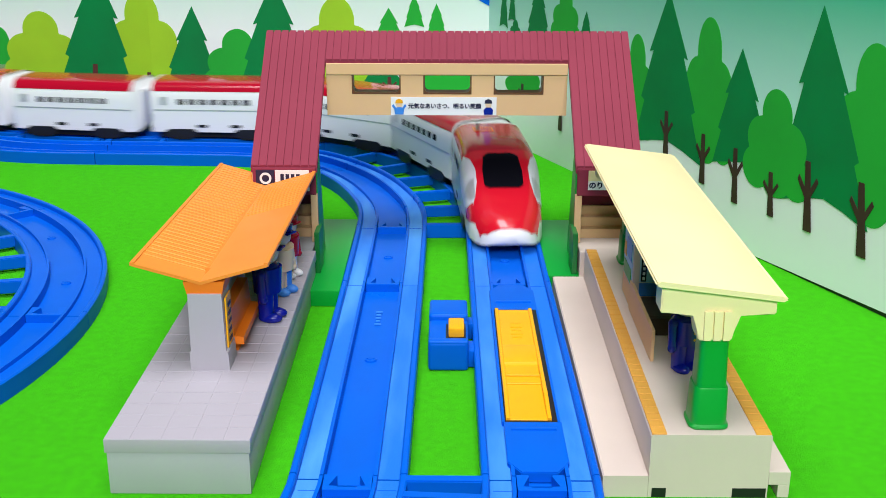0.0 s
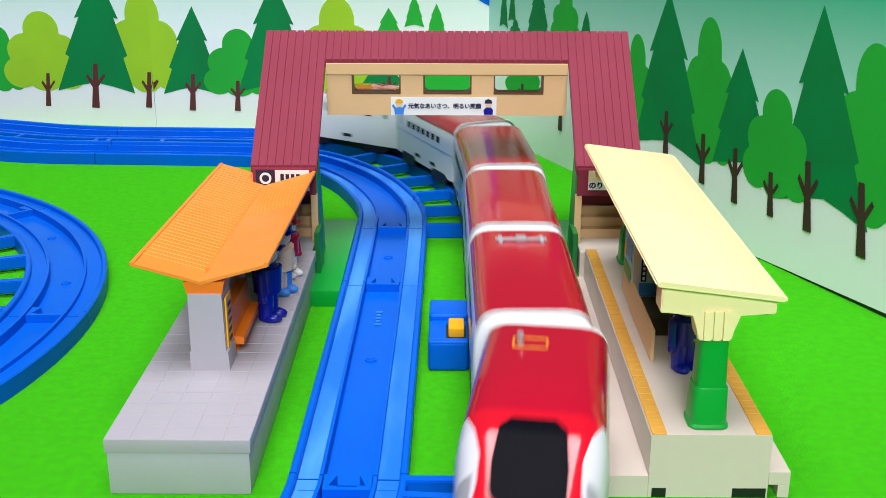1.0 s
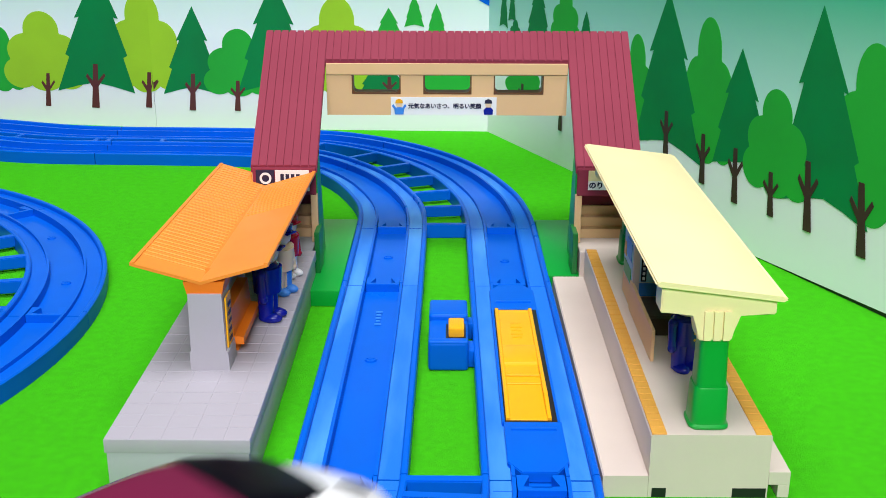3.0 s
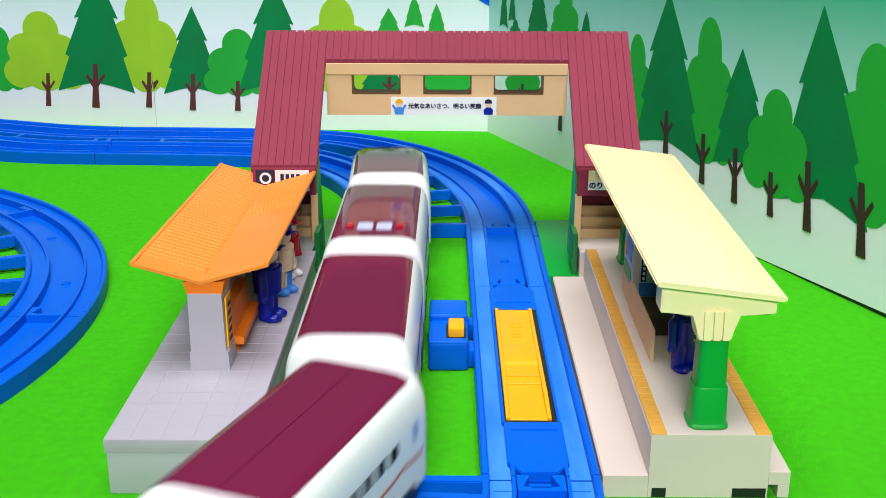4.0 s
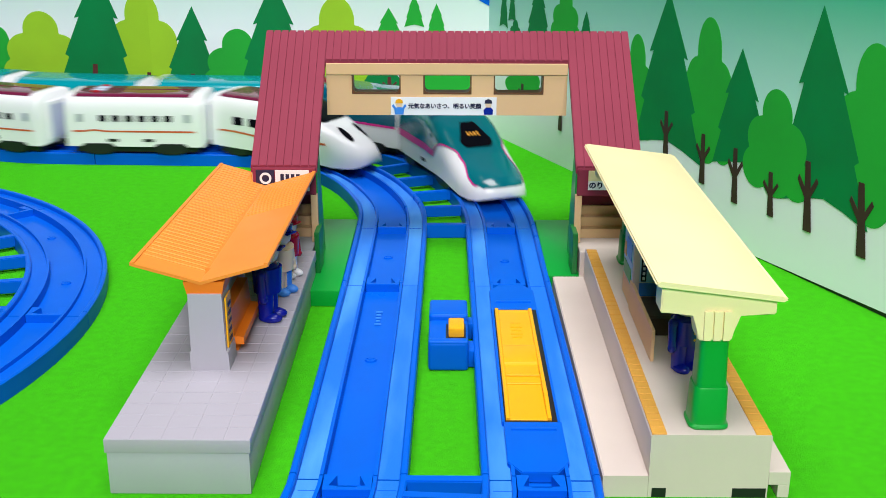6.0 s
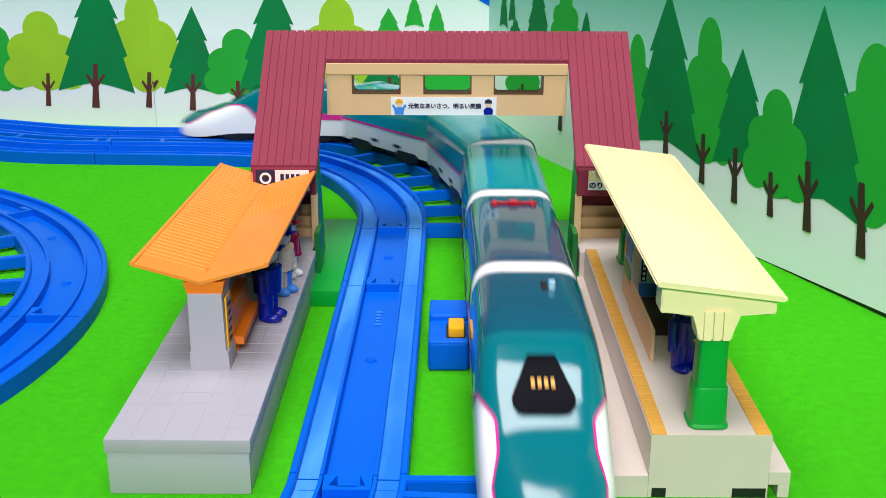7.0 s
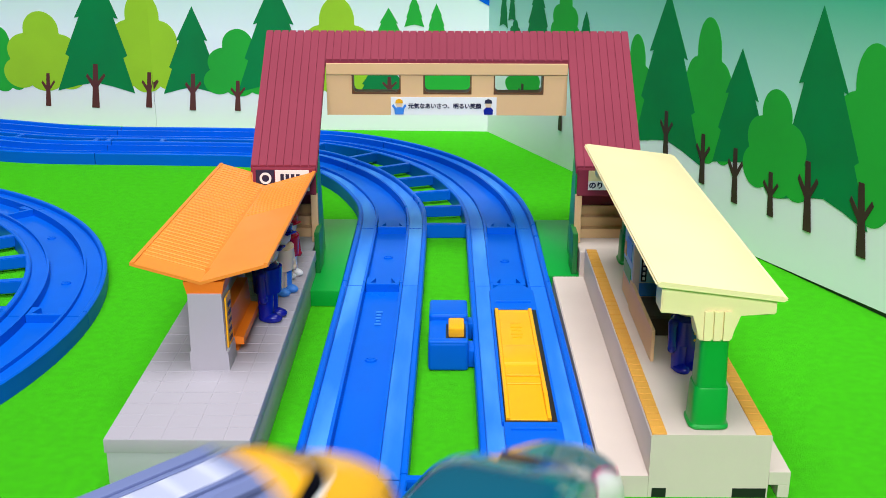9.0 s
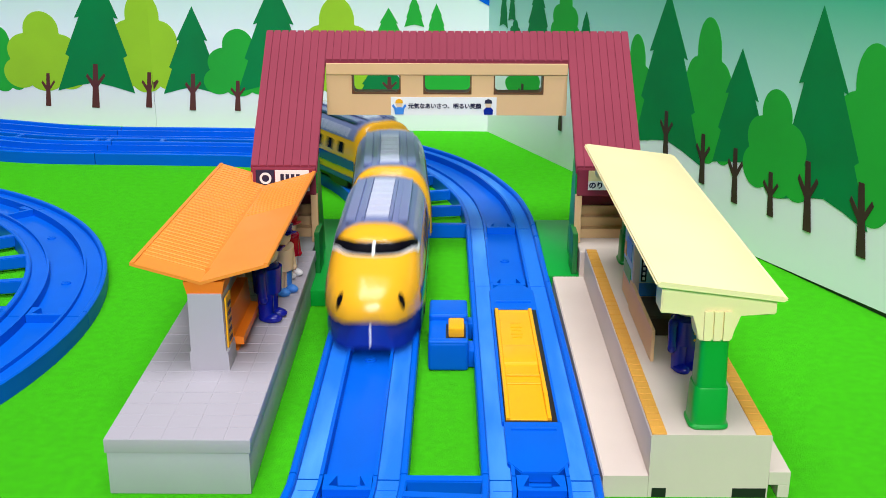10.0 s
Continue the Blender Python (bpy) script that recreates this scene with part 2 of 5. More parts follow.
def round_tree(bm, u, zb, zt, hw, lean=0.0):
    """A cloud-like crown: the outline of overlapping round lobes."""
    h = zt - zb
    lobes = [(0.0, 0.76, 0.43, 0.24), (-0.40, 0.50, 0.46, 0.22), (0.40, 0.50, 0.46, 0.22), (-0.58, 0.22, 0.42, 0.20), (0.58, 0.22, 0.42, 0.20), (0.0, 0.15, 0.42, 0.16), (0.0, 0.45, 0.5, 0.3)]
    pts = []
    for k in range(160):
        a = 2 * math.pi * k / 160
        dx, dz = math.cos(a), math.sin(a)
        best = 0.05
        for lx, lz, rx, rz in lobes:
            cx, cz = lx / rx, (lz - 0.42) / rz
            ex, ez = dx / rx, dz / rz
            qa, qb, qc = ex * ex + ez * ez, ex * cx + ez * cz, cx * cx + cz * cz - 1
            disc = qb * qb - qa * qc
            if disc > 0:
                best = max(best, (qb + math.sqrt(disc)) / qa)
        x, z = dx * best * hw, dz * best * h
        pts.append((u + x + lean * (0.42 + z / h), zb + 0.42 * h + z))
    return pts


def trunk(bm, u, zb, zt, hw, lean=0.0):
    h = zt - zb
    right = [(hw, 0), (hw * 0.75, 0.50), (hw * 2.6, 0.74), (hw * 2.2, 0.80), (hw * 0.7, 0.62), (hw * 0.6, 1.0)]
    pts = [(u + x + lean * f, zb + f * h) for x, f in right]
    left = [(-hw * 0.6, 1.0), (-hw * 0.7, 0.62), (-hw * 2.1, 0.78), (-hw * 2.5, 0.71), (-hw * 0.75, 0.47), (-hw, 0)]
    return pts + [(u + x + lean * f, zb + f * h) for x, f in left]


def printed(name, outline, mat, board, depth):
    bm = bmesh.new()
    prism(bm, outline, -depth - 0.008, 0.02 - depth)
    part(name, bm, mat, board)


def board(name, x, y, heading, u0, u1, height, mat, label, trees, lift=0.0):
    """A flat card on edge: local x runs along it, local -y faces the track."""
    bm = bmesh.new()
    prism(bm, [(u0, 0), (36, 0.02), (56, lift), (u1, lift), (u1, height), (u0, height)] if lift else [(u0, 0), (u1, 0), (u1, height), (u0, height)], 0, 0.35)
    ob = part(name, bm, mat)
    ob.matrix_world = pose(x * U, y * U, 0, 0, 0, heading)
    tagged(ob, label, "backdrop board", "printed boards", kind="structure")
    if lift:
        # black strip draws the shadow line below the lifted edge
        part("board_foot", boxes((u0 + 36, u1, 0.1, 0.3, 0, lift + 0.05)), DARK, ob, "black strip painted in for the shadow line under the card")
    layer = 0.016
    for kind, mt, row in trees:
        outline = {"p": pine, "r": round_tree, "t": trunk}[kind](None, *row)
        outline = [(min(max(p[0], u0 - 0.02), u1 + 0.02), p[1]) for p in outline]
        printed({"p": "printed_fir", "r": "printed_tree", "t": "printed_trunk"}[kind], outline, mt, ob, layer)
        layer += 0.004
    return ob


L, M, D, B = LEAF_LIME, LEAF_MID, LEAF_DARK, BARK
# offsets along the back card are from the corner of the two cards, to the west negative
back_trees = [("r", M, (-45.4, 3.3, 9.3, 2.4)), ("r", L, (-41.2, 3.5, 10.8, 4.1)), ("r", L, (-31.4, 3.7, 12.7, 3.6)), ("p", D, (-36.3, 3.5, 14.6, 3.8, 1.0)),
              ("p", D, (-27.3, 3.5, 11.5, 2.6, 0.5)), ("r", M, (-22.8, 3.4, 9.5, 3.3)), ("r", L, (-13.7, 3.5, 12.4, 3.7)), ("p", D, (-19.7, 3.7, 13.9, 3.3, 0.4)),
              ("p", M, (-9.0, 7.9, 11.5, 1.5)), ("p", M, (-6.7, 9.8, 12.6, 0.9)), ("p", M, (-4.7, 9.0, 11.9, 0.9)), ("p", D, (-9.6, 3.4, 7.3, 2.4)), ("r", M, (-3.7, 3.4, 7.6, 2.6)),
              ("t", BARK_RED, (-41.2, 2.0, 5.1, 0.27, 0.3)), ("t", BARK_RED, (-36.5, 2.0, 6.1, 0.38, 0.35)), ("t", BARK_RED, (-31.3, 2.2, 5.5, 0.3, 0.3)), ("t", BARK_RED, (-27.3, 2.0, 5.4, 0.3, 0.25)),
              ("t", BARK_RED, (-23.1, 2.0, 4.8, 0.27, 0.15)), ("t", BARK_RED, (-9.0, 3.2, 5.3, 0.27))]
board("backdrop_north", 3.7, 63.8, -1.95, -30.8, 0.0, 19, BOARD_BACK, "white card printed with green fir and leafy trees over snow", [(k, m, (row[0], row[1] - 0.3, row[2] - 0.3, *row[3:])) for k, m, row in back_trees if row[0] > -35.5])
board("backdrop_west", -27.12, 64.86, -9, -20.5, 0.0, 19, BOARD_BACK, "white card printed with lime and dark green trees",
      [(k, m, (row[0] * 1.012 + 31.1, row[1] - 0.3, row[2] - 0.3, *row[3:])) for k, m, row in back_trees if row[0] < -29])
side_trees = [("r", M, (24.6, 4.6, 12.0, 2.3, -0.5)), ("r", M, (32.9, 4.8, 14.1, 2.9, -0.6)), ("p", D, (28.4, 4.4, 15.3, 4.0, -0.8)), ("p", D, (36.5, 5.0, 12.6, 2.9, -0.8)),
              ("r", M, (47.7, 4.7, 14.4, 3.4, -1.0)), ("p", D, (44.0, 4.3, 15.9, 3.6, -1.6)), ("r", M, (39.9, 4.3, 10.7, 3.1, -0.6)),
              ("p", D, (3.0, 9.9, 13.6, 0.8)), ("p", D, (4.6, 10.6, 13.3, 0.7)), ("p", D, (9.3, 9.4, 14.2, 2.1)), ("r", M, (13.8, 9.8, 14.1, 2.3)), ("p", D, (17.0, 10.4, 12.8, 0.9)),
              ("r", D, (5.3, 8.8, 10.8, 1.1)), ("r", M, (7.0, 4.4, 8.0, 3.4)),
              ("t", B, (28.4, 4.2, 7.3, 0.3, -0.2)), ("t", B, (32.7, 3.3, 6.6, 0.3, -0.2)), ("t", B, (36.2, 2.9, 6.4, 0.3, -0.3)), ("t", B, (39.7, 3.0, 5.7, 0.28, -0.3)),
              ("t", B, (43.0, 3.0, 7.1, 0.34, -0.5)), ("t", B, (47.4, 2.8, 6.9, 0.36, -0.6)), ("t", B, (13.6, 2.9, 5.4, 0.3)), ("t", B, (6.9, 3.6, 5.6, 0.3))]
side = math.degrees(math.atan2(18.45 - 63.8, 23.75 - 3.7))
board("backdrop_east", 3.7, 63.8, side, 0.0, 68, 19, BOARD_SIDE, "card printed with dark green firs and leafy trees over pale snow", side_trees, 0.4)
bm = bmesh.new()
prism(bm, [(-1.0, 11.95), (0.0, 11.4), (0.0, 19.0), (-1.0, 19.0)], -0.05, -0.02)
part("sky_patch", bm, BLUE, bpy.data.objects["backdrop_north"], "blue corner print")

# ---- tracks ----
H = 0.95
PROFILE = [(-2.21, 0.0), (-2.21, H - 0.06), (-2.15, H), (-1.98, H), (-1.92, H - 0.06), (-1.90, 0.66), (-1.10, 0.66), (-1.08, 0.86), (-0.94, 0.86), (-0.91, 0.38),
           (0.91, 0.38), (0.94, 0.86), (1.08, 0.86), (1.10, 0.66), (1.90, 0.66), (1.92, H - 0.06), (1.98, H), (2.15, H), (2.21, H - 0.06), (2.21, 0.0)]
PROFILE = [(o * 1.035, z) for o, z in PROFILE]
PROFILE_MATS = [0] * len(PROFILE)
PROFILE_MATS[5] = PROFILE_MATS[13] = 1


def rail_bed(parent, line, name="rail_bed", groove=None):
    bm = bmesh.new()
    sweep(bm, PROFILE, line, PROFILE_MATS)
    return part(name, bm, [BLUE, groove or BLUE_WORN], parent, "blue moulded plastic rail bed with scuffed wheel grooves", smooth=30)


def joint(parent, x, y, hx, hy):
    """The dovetail socket where two track pieces lock: a cross bar and two slanted cheeks."""
    bm = bmesh.new()
    box(bm, -0.93, 0.93, -0.2, 0.0, 0.36, 0.83, 0.03)
    for s in (-1, 1):
        prism(bm, [(s * 0.93, 0.0), (s * 0.34, 0.0), (s * 0.40, 0.12), (s * 0.70, 0.14), (s * 0.44, 0.90), (s * 0.48, 0.98), (s * 0.93, 0.98)], 0.36, 0.80, "z")
        box(bm, s * 1.5 - 0.36, s * 1.5 + 0.36, -0.015, 0.015, 0.6, 0.675)
    ob = part("joint_socket", bm, BLUE, parent, "dovetail joint in blue plastic")
    ob.matrix_basis = Matrix.Translation((x * U, y * U, 0)) @ Matrix.Rotation(math.atan2(-hx, hy), 4, "Z")
    return ob


def stamp(parent, x, y, z=0.42):
    bm = bmesh.new()
    tube(bm, (x, y, z - 0.06), (x, y, z + 0.05), 0.30, 0.27, seg=20)
    tube(bm, (x, y, z), (x, y, z + 0.08), 0.15, 0.12, seg=14)
    box(bm, x - 0.2, x + 0.2, y - 0.03, y + 0.03, z, z + 0.09)
    part("moulded_boss", bm, BLUE, parent)


def tie(parent, a, b, half=0.24, z=0.93, low=0.22):
    """A hollow cross bar between two rail beds."""
    bm = bmesh.new()
    a, b = Vector((*a, 0)), Vector((*b, 0))
    d = (b - a).normalized()
    n = Vector((-d.y, d.x, 0))
    prism(bm, [tuple((a + n * half).xy), tuple((b + n * half).xy), tuple((b - n * half).xy), tuple((a - n * half).xy)], low, z, "z")
    bmesh.ops.bevel(bm, geom=bm.edges[:], offset=0.05, segments=2, affect="EDGES")
    part("cross_tie", bm, BLUE, parent, "blue plastic bar that joins the two rail beds")


track_label = "straight blue plastic toy track piece on green felt"
J = 21.37  # the joint between the long and the short straight
straight_long = root("straight_track", -GAP, 0)
rail_bed(straight_long, INNER.line(0.1, J))
straight_short = root("straight_track", -GAP, J)
rail_bed(straight_short, INNER.line(J + 0.05, 32.05))
straight_short_e = root("straight_track", GAP, J)
rail_bed(straight_short_e, OUTER.line(-J - 0.05, -32.0))
stop_track = root("stop_track", GAP, 0)
rail_bed(stop_track, OUTER.line(-0.1, -J))
for ob, lab in ((straight_long, track_label), (straight_short, "short straight blue plastic toy track piece"), (straight_short_e, "short straight blue plastic toy track piece"),
                (stop_track, "blue plastic stop track with a yellow lever plate and switch")):
    tagged(ob, lab, "toy track", "straight track pieces")

def place_free(ob):
    """Parts built in world coordinates stay where they are under a moved thing."""
    for c in ob.children:
        if not c.get("placed"):
            c.matrix_parent_inverse = Matrix.Translation(-ob.location)
            c["placed"] = 1


joint(straight_long, -GAP, J, 0, 1)
joint(straight_short, -GAP, 32.0, 0, 1)
joint(straight_short_e, GAP, 32.0, 0, 1)
joint(stop_track, GAP, J, 0, 1)
joint(straight_long, -GAP - 0.13, -0.75, 0, 1)
joint(stop_track, GAP + 0.16, -0.75, 0, 1)
stamp(straight_long, -GAP - 0.06, 11.8)
stamp(straight_short, -GAP, 27)
stamp(straight_short_e, GAP, 26.4)
# raised marks of the maker, worn past reading, as short bars
bm = bmesh.new()
for i, w in enumerate((0.34, 0.22, 0.3, 0.26, 0.34)):
    box(bm, -GAP - w / 2, -GAP + w / 2, 16.2 + i * 0.42, 16.34 + i * 0.42, 0.4, 0.45)
part("moulded_bars", bm, BLUE_WORN, straight_long)

# stop track: floor plates, yellow plate in its frame, and the switch box beside it
for y0, y1, r0, lo, hi in ((0.32, 4.5, 3.75, 0.5, 0.0), (17.3, J - 0.35, 18.3, 0.0, 0.5)):
    CX = OUTER.at(-(y0 + y1) / 2).x
    bm = bmesh.new()
    prism(bm, [(CX - 1.22 + lo, y0), (CX + 1.22 - lo, y0), (CX + 1.22, y0 + lo * 1.6), (CX + 1.22, y1 - hi * 1.6), (CX + 1.22 - hi, y1), (CX - 1.22 + hi, y1), (CX - 1.22, y1 - hi * 1.6), (CX - 1.22, y0 + lo * 1.6)], 0.4, 0.87, "z")
    bmesh.ops.bevel(bm, geom=bm.edges[:], offset=0.04, segments=2, affect="EDGES")
    box(bm, CX - 0.95, CX + 0.95, r0, r0 + 0.2, 0.7, 0.94, 0.03)
    part("floor_plate", bm, BLUE, stop_track, "blue plate with a raised bar", smooth=30)
for s in (-1, 1):
    part("well_rim", boxes(((GAP + 0.1) + s * 1.17 - 0.06, (GAP + 0.1) + s * 1.17 + 0.06, 4.5, 17.3, 0.5, 0.90), bevel=0.03), BLUE, stop_track)
# solid black fill in place of the gap's shade round the plate
part("plate_well", boxes(((GAP + 0.1) - 1.11, (GAP + 0.1) + 1.11, 4.5, 17.3, 0.41, 0.868)), DARK, stop_track, "black block for the shaded gap round the yellow plate")
PX = GAP + 0.01
bm = bmesh.new()
prism(bm, [(4.65, 0.80), (17.2, 0.80), (17.2, 0.90), (12.6, 0.90), (12.3, 0.98), (10.4, 0.98), (10.2, 0.88), (4.65, 0.90)], PX - 0.84, PX + 0.84, "x")
for s in (-1, 1):
    prism(bm, [(4.65, 0.8), (17.2, 0.8), (17.2, 1.0), (12.6, 1.02), (7.2, 1.12), (6.6, 1.12), (4.65, 0.98)], PX + s * 0.88 - 0.09, PX + s * 0.88 + 0.09, "x")
box(bm, PX - 0.85, PX + 0.85, 8.9, 9.05, 0.86, 1.0, 0.03)
box(bm, PX - 0.82, PX + 0.82, 8.1, 8.25, 0.86, 0.96, 0.03)
bmesh.ops.bevel(bm, geom=[e for e in bm.edges if e.calc_length() > 1], offset=0.025, segments=1, affect="EDGES")
part("lever_plate", bm, YELLOW, stop_track, "yellow plastic lever plate between the rails", smooth=30)
bm = bmesh.new()
for i, w in enumerate((0.5, 0.62, 0.5, 0.6, 0.56)):
    box(bm, PX - w / 2, PX + w / 2, 13.4 + i * 0.45, 13.56 + i * 0.45, 0.88, 0.94)
part("moulded_bars", bm, YELLOW, stop_track)
bm = bmesh.new()
box(bm, -0.82, 1.12, 11.4, 16.3, 0.0, 1.5, 0.2, 4)
box(bm, -0.82, 1.12, 14.2, 16.35, 0.3, 1.82, 0.2, 4)
box(bm, -0.80, 1.10, 11.42, 11.9, 0.3, 1.56, 0.1, 3)
box(bm, 0.8, 1.42, 11.75, 13.1, 0.05, 0.9, 0.08)
box(bm, 0.8, 1.42, 15.2, 16.2, 0.05, 0.9, 0.08)
switch = part("switch_box", bm, BLUE, stop_track, "rounded blue plastic switch box", smooth=40)
part("switch_knob", boxes((0.14, 0.92, 12.0, 13.4, 1.5, 2.0), bevel=0.1), YELLOW, switch, "square yellow push knob", smooth=40)
# the slot's shade as a thin black plate on the box top
part("switch_slot", boxes((0.02, 1.0, 11.95, 13.7, 1.46, 1.515), bevel=0.02), DARK, switch, "black plate for the shade in the slot round the knob")
for ob in (straight_long, straight_short, straight_short_e, stop_track):
    place_free(ob)


def nearest_pair(s, other, guess):
    p = OUTER.at(s)
    best = min(np.linspace(guess - 15, guess + 15, 121), key=lambda v: (other.at(v) - p).length)
    q = other.at(best)
    return p, q


def double_curve(name, so, si, ties, label, solid=()):
    """Two rail beds bound by cross bars: one rigid piece of double track."""
    p = OUTER.at(so[0])
    ob = root(name, p.x, p.y)
    rail_bed(ob, OUTER.line(*so))
    rail_bed(ob, INNER.line(*si))
    for s in ties:
        a, b = nearest_pair(s, INNER, -s)
        d = (b - a).normalized()
        if (b - a).length > 5:
            tie(ob, a + d * 2.15, b - d * 2.15, low=0.0 if s in solid else 0.22)
    place_free(ob)
    return tagged(ob, label, "toy track", "curved track pieces")


def path_s(path, x, y):
    return float(path.s[np.argmin((path.x - x) ** 2 + (path.y - y) ** 2)])


so45, si45 = path_s(OUTER, -5.9, 54.8), path_s(INNER, -8.6, 47.6)
so90, si90 = path_s(OUTER, -29.2, 58.8), path_s(INNER, -28.6, 53.3)
soE, siE = path_s(OUTER, -60, 64.5), path_s(INNER, -60, 58.9)
double_curve("curved_double_track", (-32.1, so45), (32.15, si45), [-32.45, -36.9, -41.3, -45.8, -50.4, -55.2], "blue plastic double curve with ladder ties on felt", (-32.45,))
double_curve("curved_double_track", (so45 - 0.06, so90), (si45 + 0.06, si90), [so45 - 4, so45 - 8.5, so90 + 5, so90 + 0.5], "blue plastic double curve before the printed board")
double_curve("curved_double_track", (so90 - 0.06, soE), (si90 + 0.06, siE), [so90 - 0.6, so90 - 7, so90 - 14], "blue plastic double track that bends away by the board")
double_curve("curved_double_track", (0.0, 32.1), (0.0, -22.7), [0.25, 1.75, 7, 13, 19, 25, 31], "blue plastic double curve that turns to the west")
for k, (a, b) in enumerate(((32.2, 110), (110.1, 190), (190.1, 290))):
    double_curve("straight_double_track", (a, b), (-a + 9.4, -b + 9.4), [], "long blue plastic double track")
for a, b in ((0.06, 70), (70.1, 150), (150.1, 230)):
    double_curve("straight_double_track", (soE - a, soE - b), (siE + a, siE + b), [], "long blue plastic double track")

# the separate loop west of the station
LOOP = (-47.35, 16.1, 28.5)


def arc_line(cx, cy, r, a0, a1):
    out = []
    for a in np.linspace(radians(a0), radians(a1), max(3, int(abs(a1 - a0) / 2))):
        out.append((cx + r * math.cos(a), cy + r * math.sin(a), (-math.sin(a), math.cos(a))))
    return out


for k in range(8):
    a0, a1 = 1.0 + 45 * k, 45.9 + 45 * k
    ob = root("curved_track", LOOP[0] + (LOOP[2] - 2.2) * math.cos(radians(a0)), LOOP[1] + (LOOP[2] - 2.2) * math.sin(radians(a0)))
    rail_bed(ob, arc_line(LOOP[0], LOOP[1], LOOP[2] - 2.21, a0, a1), groove=BLUE)
    rail_bed(ob, arc_line(LOOP[0], LOOP[1], LOOP[2] - 2.21 - 2 * GAP, a0, a1), groove=BLUE)
    for f in (0.28, 0.72):
        am = radians(a0 + f * (a1 - a0))
        stamp(ob, LOOP[0] + (LOOP[2] - 2.21) * math.cos(am), LOOP[1] + (LOOP[2] - 2.21) * math.sin(am))
    for t in range(5):
        a = radians(a0 + 1.4 + t * (a1 - a0 - 2.8) / 4)
        c, s = math.cos(a), math.sin(a)
        r0, r1 = LOOP[2] - 4.35, LOOP[2] - 2 * GAP
        tie(ob, (LOOP[0] + r0 * c, LOOP[1] + r0 * s), (LOOP[0] + r1 * c, LOOP[1] + r1 * s), 0.28)
    am = radians(a0)
    place_free(ob)
    joint(ob, LOOP[0] + (LOOP[2] - 2.21) * math.cos(am), LOOP[1] + (LOOP[2] - 2.21) * math.sin(am), -math.sin(am), math.cos(am))
    place_free(ob)
    tagged(ob, "curved blue plastic double track of a separate loop", "toy track", "curved track pieces")
# ---- station: grey platform with the orange butterfly roof ----
def doll(name, x, y, z, heading, lower, upper, head, cap, label, scale=1.0, buttons=True):
    """A small moulded passenger doll: one mesh, feet to cap."""
    bm = bmesh.new()

    def paint(i, n0):
        bm.faces.ensure_lookup_table()
        for f in bm.faces[n0:]:
            f.material_index = i
    for s in (-1, 1):
        n0 = len(bm.faces)
        ball(bm, (s * 0.27, -0.16, 0.16), 0.26, 0.46, 0.2)
        tube(bm, (s * 0.25, 0, 0.1), (s * 0.24, 0, 1.25), 0.26, 0.30)
        paint(0, n0)
        n0 = len(bm.faces)
        tube(bm, (s * 0.62, 0.0, 1.95), (s * 0.68, -0.08, 1.05), 0.17, 0.15)
        ball(bm, (s * 0.68, -0.1, 1.0), 0.17, 0.17, 0.17)
        ball(bm, (s * 0.6, 0, 1.95), 0.2, 0.2, 0.18)
        paint(1, n0)
    n0 = len(bm.faces)
    tube(bm, (0, 0, 1.1), (0, 0, 2.05), 0.50, 0.56, 18)
    ball(bm, (0, 0, 2.05), 0.57, 0.45, 0.2)
    paint(1, n0)
    n0 = len(bm.faces)
    ball(bm, (0, 0, 2.6), 0.48, 0.48, 0.5)
    paint(2, n0)
    n0 = len(bm.faces)
    tube(bm, (0, 0, 2.75), (0, 0, 3.05), 0.50, 0.56, 18)
    ball(bm, (0, 0, 3.03), 0.55, 0.55, 0.14)
    box(bm, -0.3, 0.3, -0.66, -0.3, 2.74, 2.8, 0.02)
    paint(3, n0)
    n0 = len(bm.faces)
    for k in range(3 if buttons else 0):
        ball(bm, (0, -0.52, 1.35 + 0.25 * k), 0.05, 0.05, 0.05, 8)
    paint(4, n0)
    for v in bm.verts:
        v.co *= scale
    ob = part(name, bm, [lower, upper, head, cap, GOLD], None, smooth=50)
    ob.matrix_world = pose(x * U, y * U, z * U, 0, 0, heading)
    return tagged(ob, label, "doll", "dolls on the platforms")


PX0, PX1, PT = -13.0, -7.40, 2.38
grey_platform = root("grey_platform", -10.2, 11)
bm = boxes((PX0 + 0.06, PX1 - 0.06, 0.04, 22.4, 0, 1.80), bevel=0.05)
part("platform_base", bm, GREY_SIDE, grey_platform, "grey plastic plinth", smooth=30)
bm = boxes((PX0, PX1, 0.0, 22.45, 1.80, PT - 0.018), bevel=0.02)
part("platform_slab", bm, GREY, grey_platform, "overhanging grey plastic slab", smooth=30)
cols = [(PX0 + 0.02, -12.0), (-11.96, -10.8), (-10.76, -9.6), (-9.56, -8.42), (-8.38, PX1 - 0.02)]
for i, (a, b) in enumerate(cols):
    bm = boxes((a, b, 0.02, 1.0, PT - 0.05, PT), bevel=0.012)
    first = None
    for j in range(22):
        if first is None:
            first = part("paving_tile", bm, GREY, grey_platform)
        else:
            c = new("paving_tile", first.data)
            c.parent = grey_platform
            c.location = (0, j * 1.02 * U, 0)
            c["placed"] = 0
place_free(grey_platform)
tagged(grey_platform, "grey plastic station platform with tiled top on felt", "toy platform")

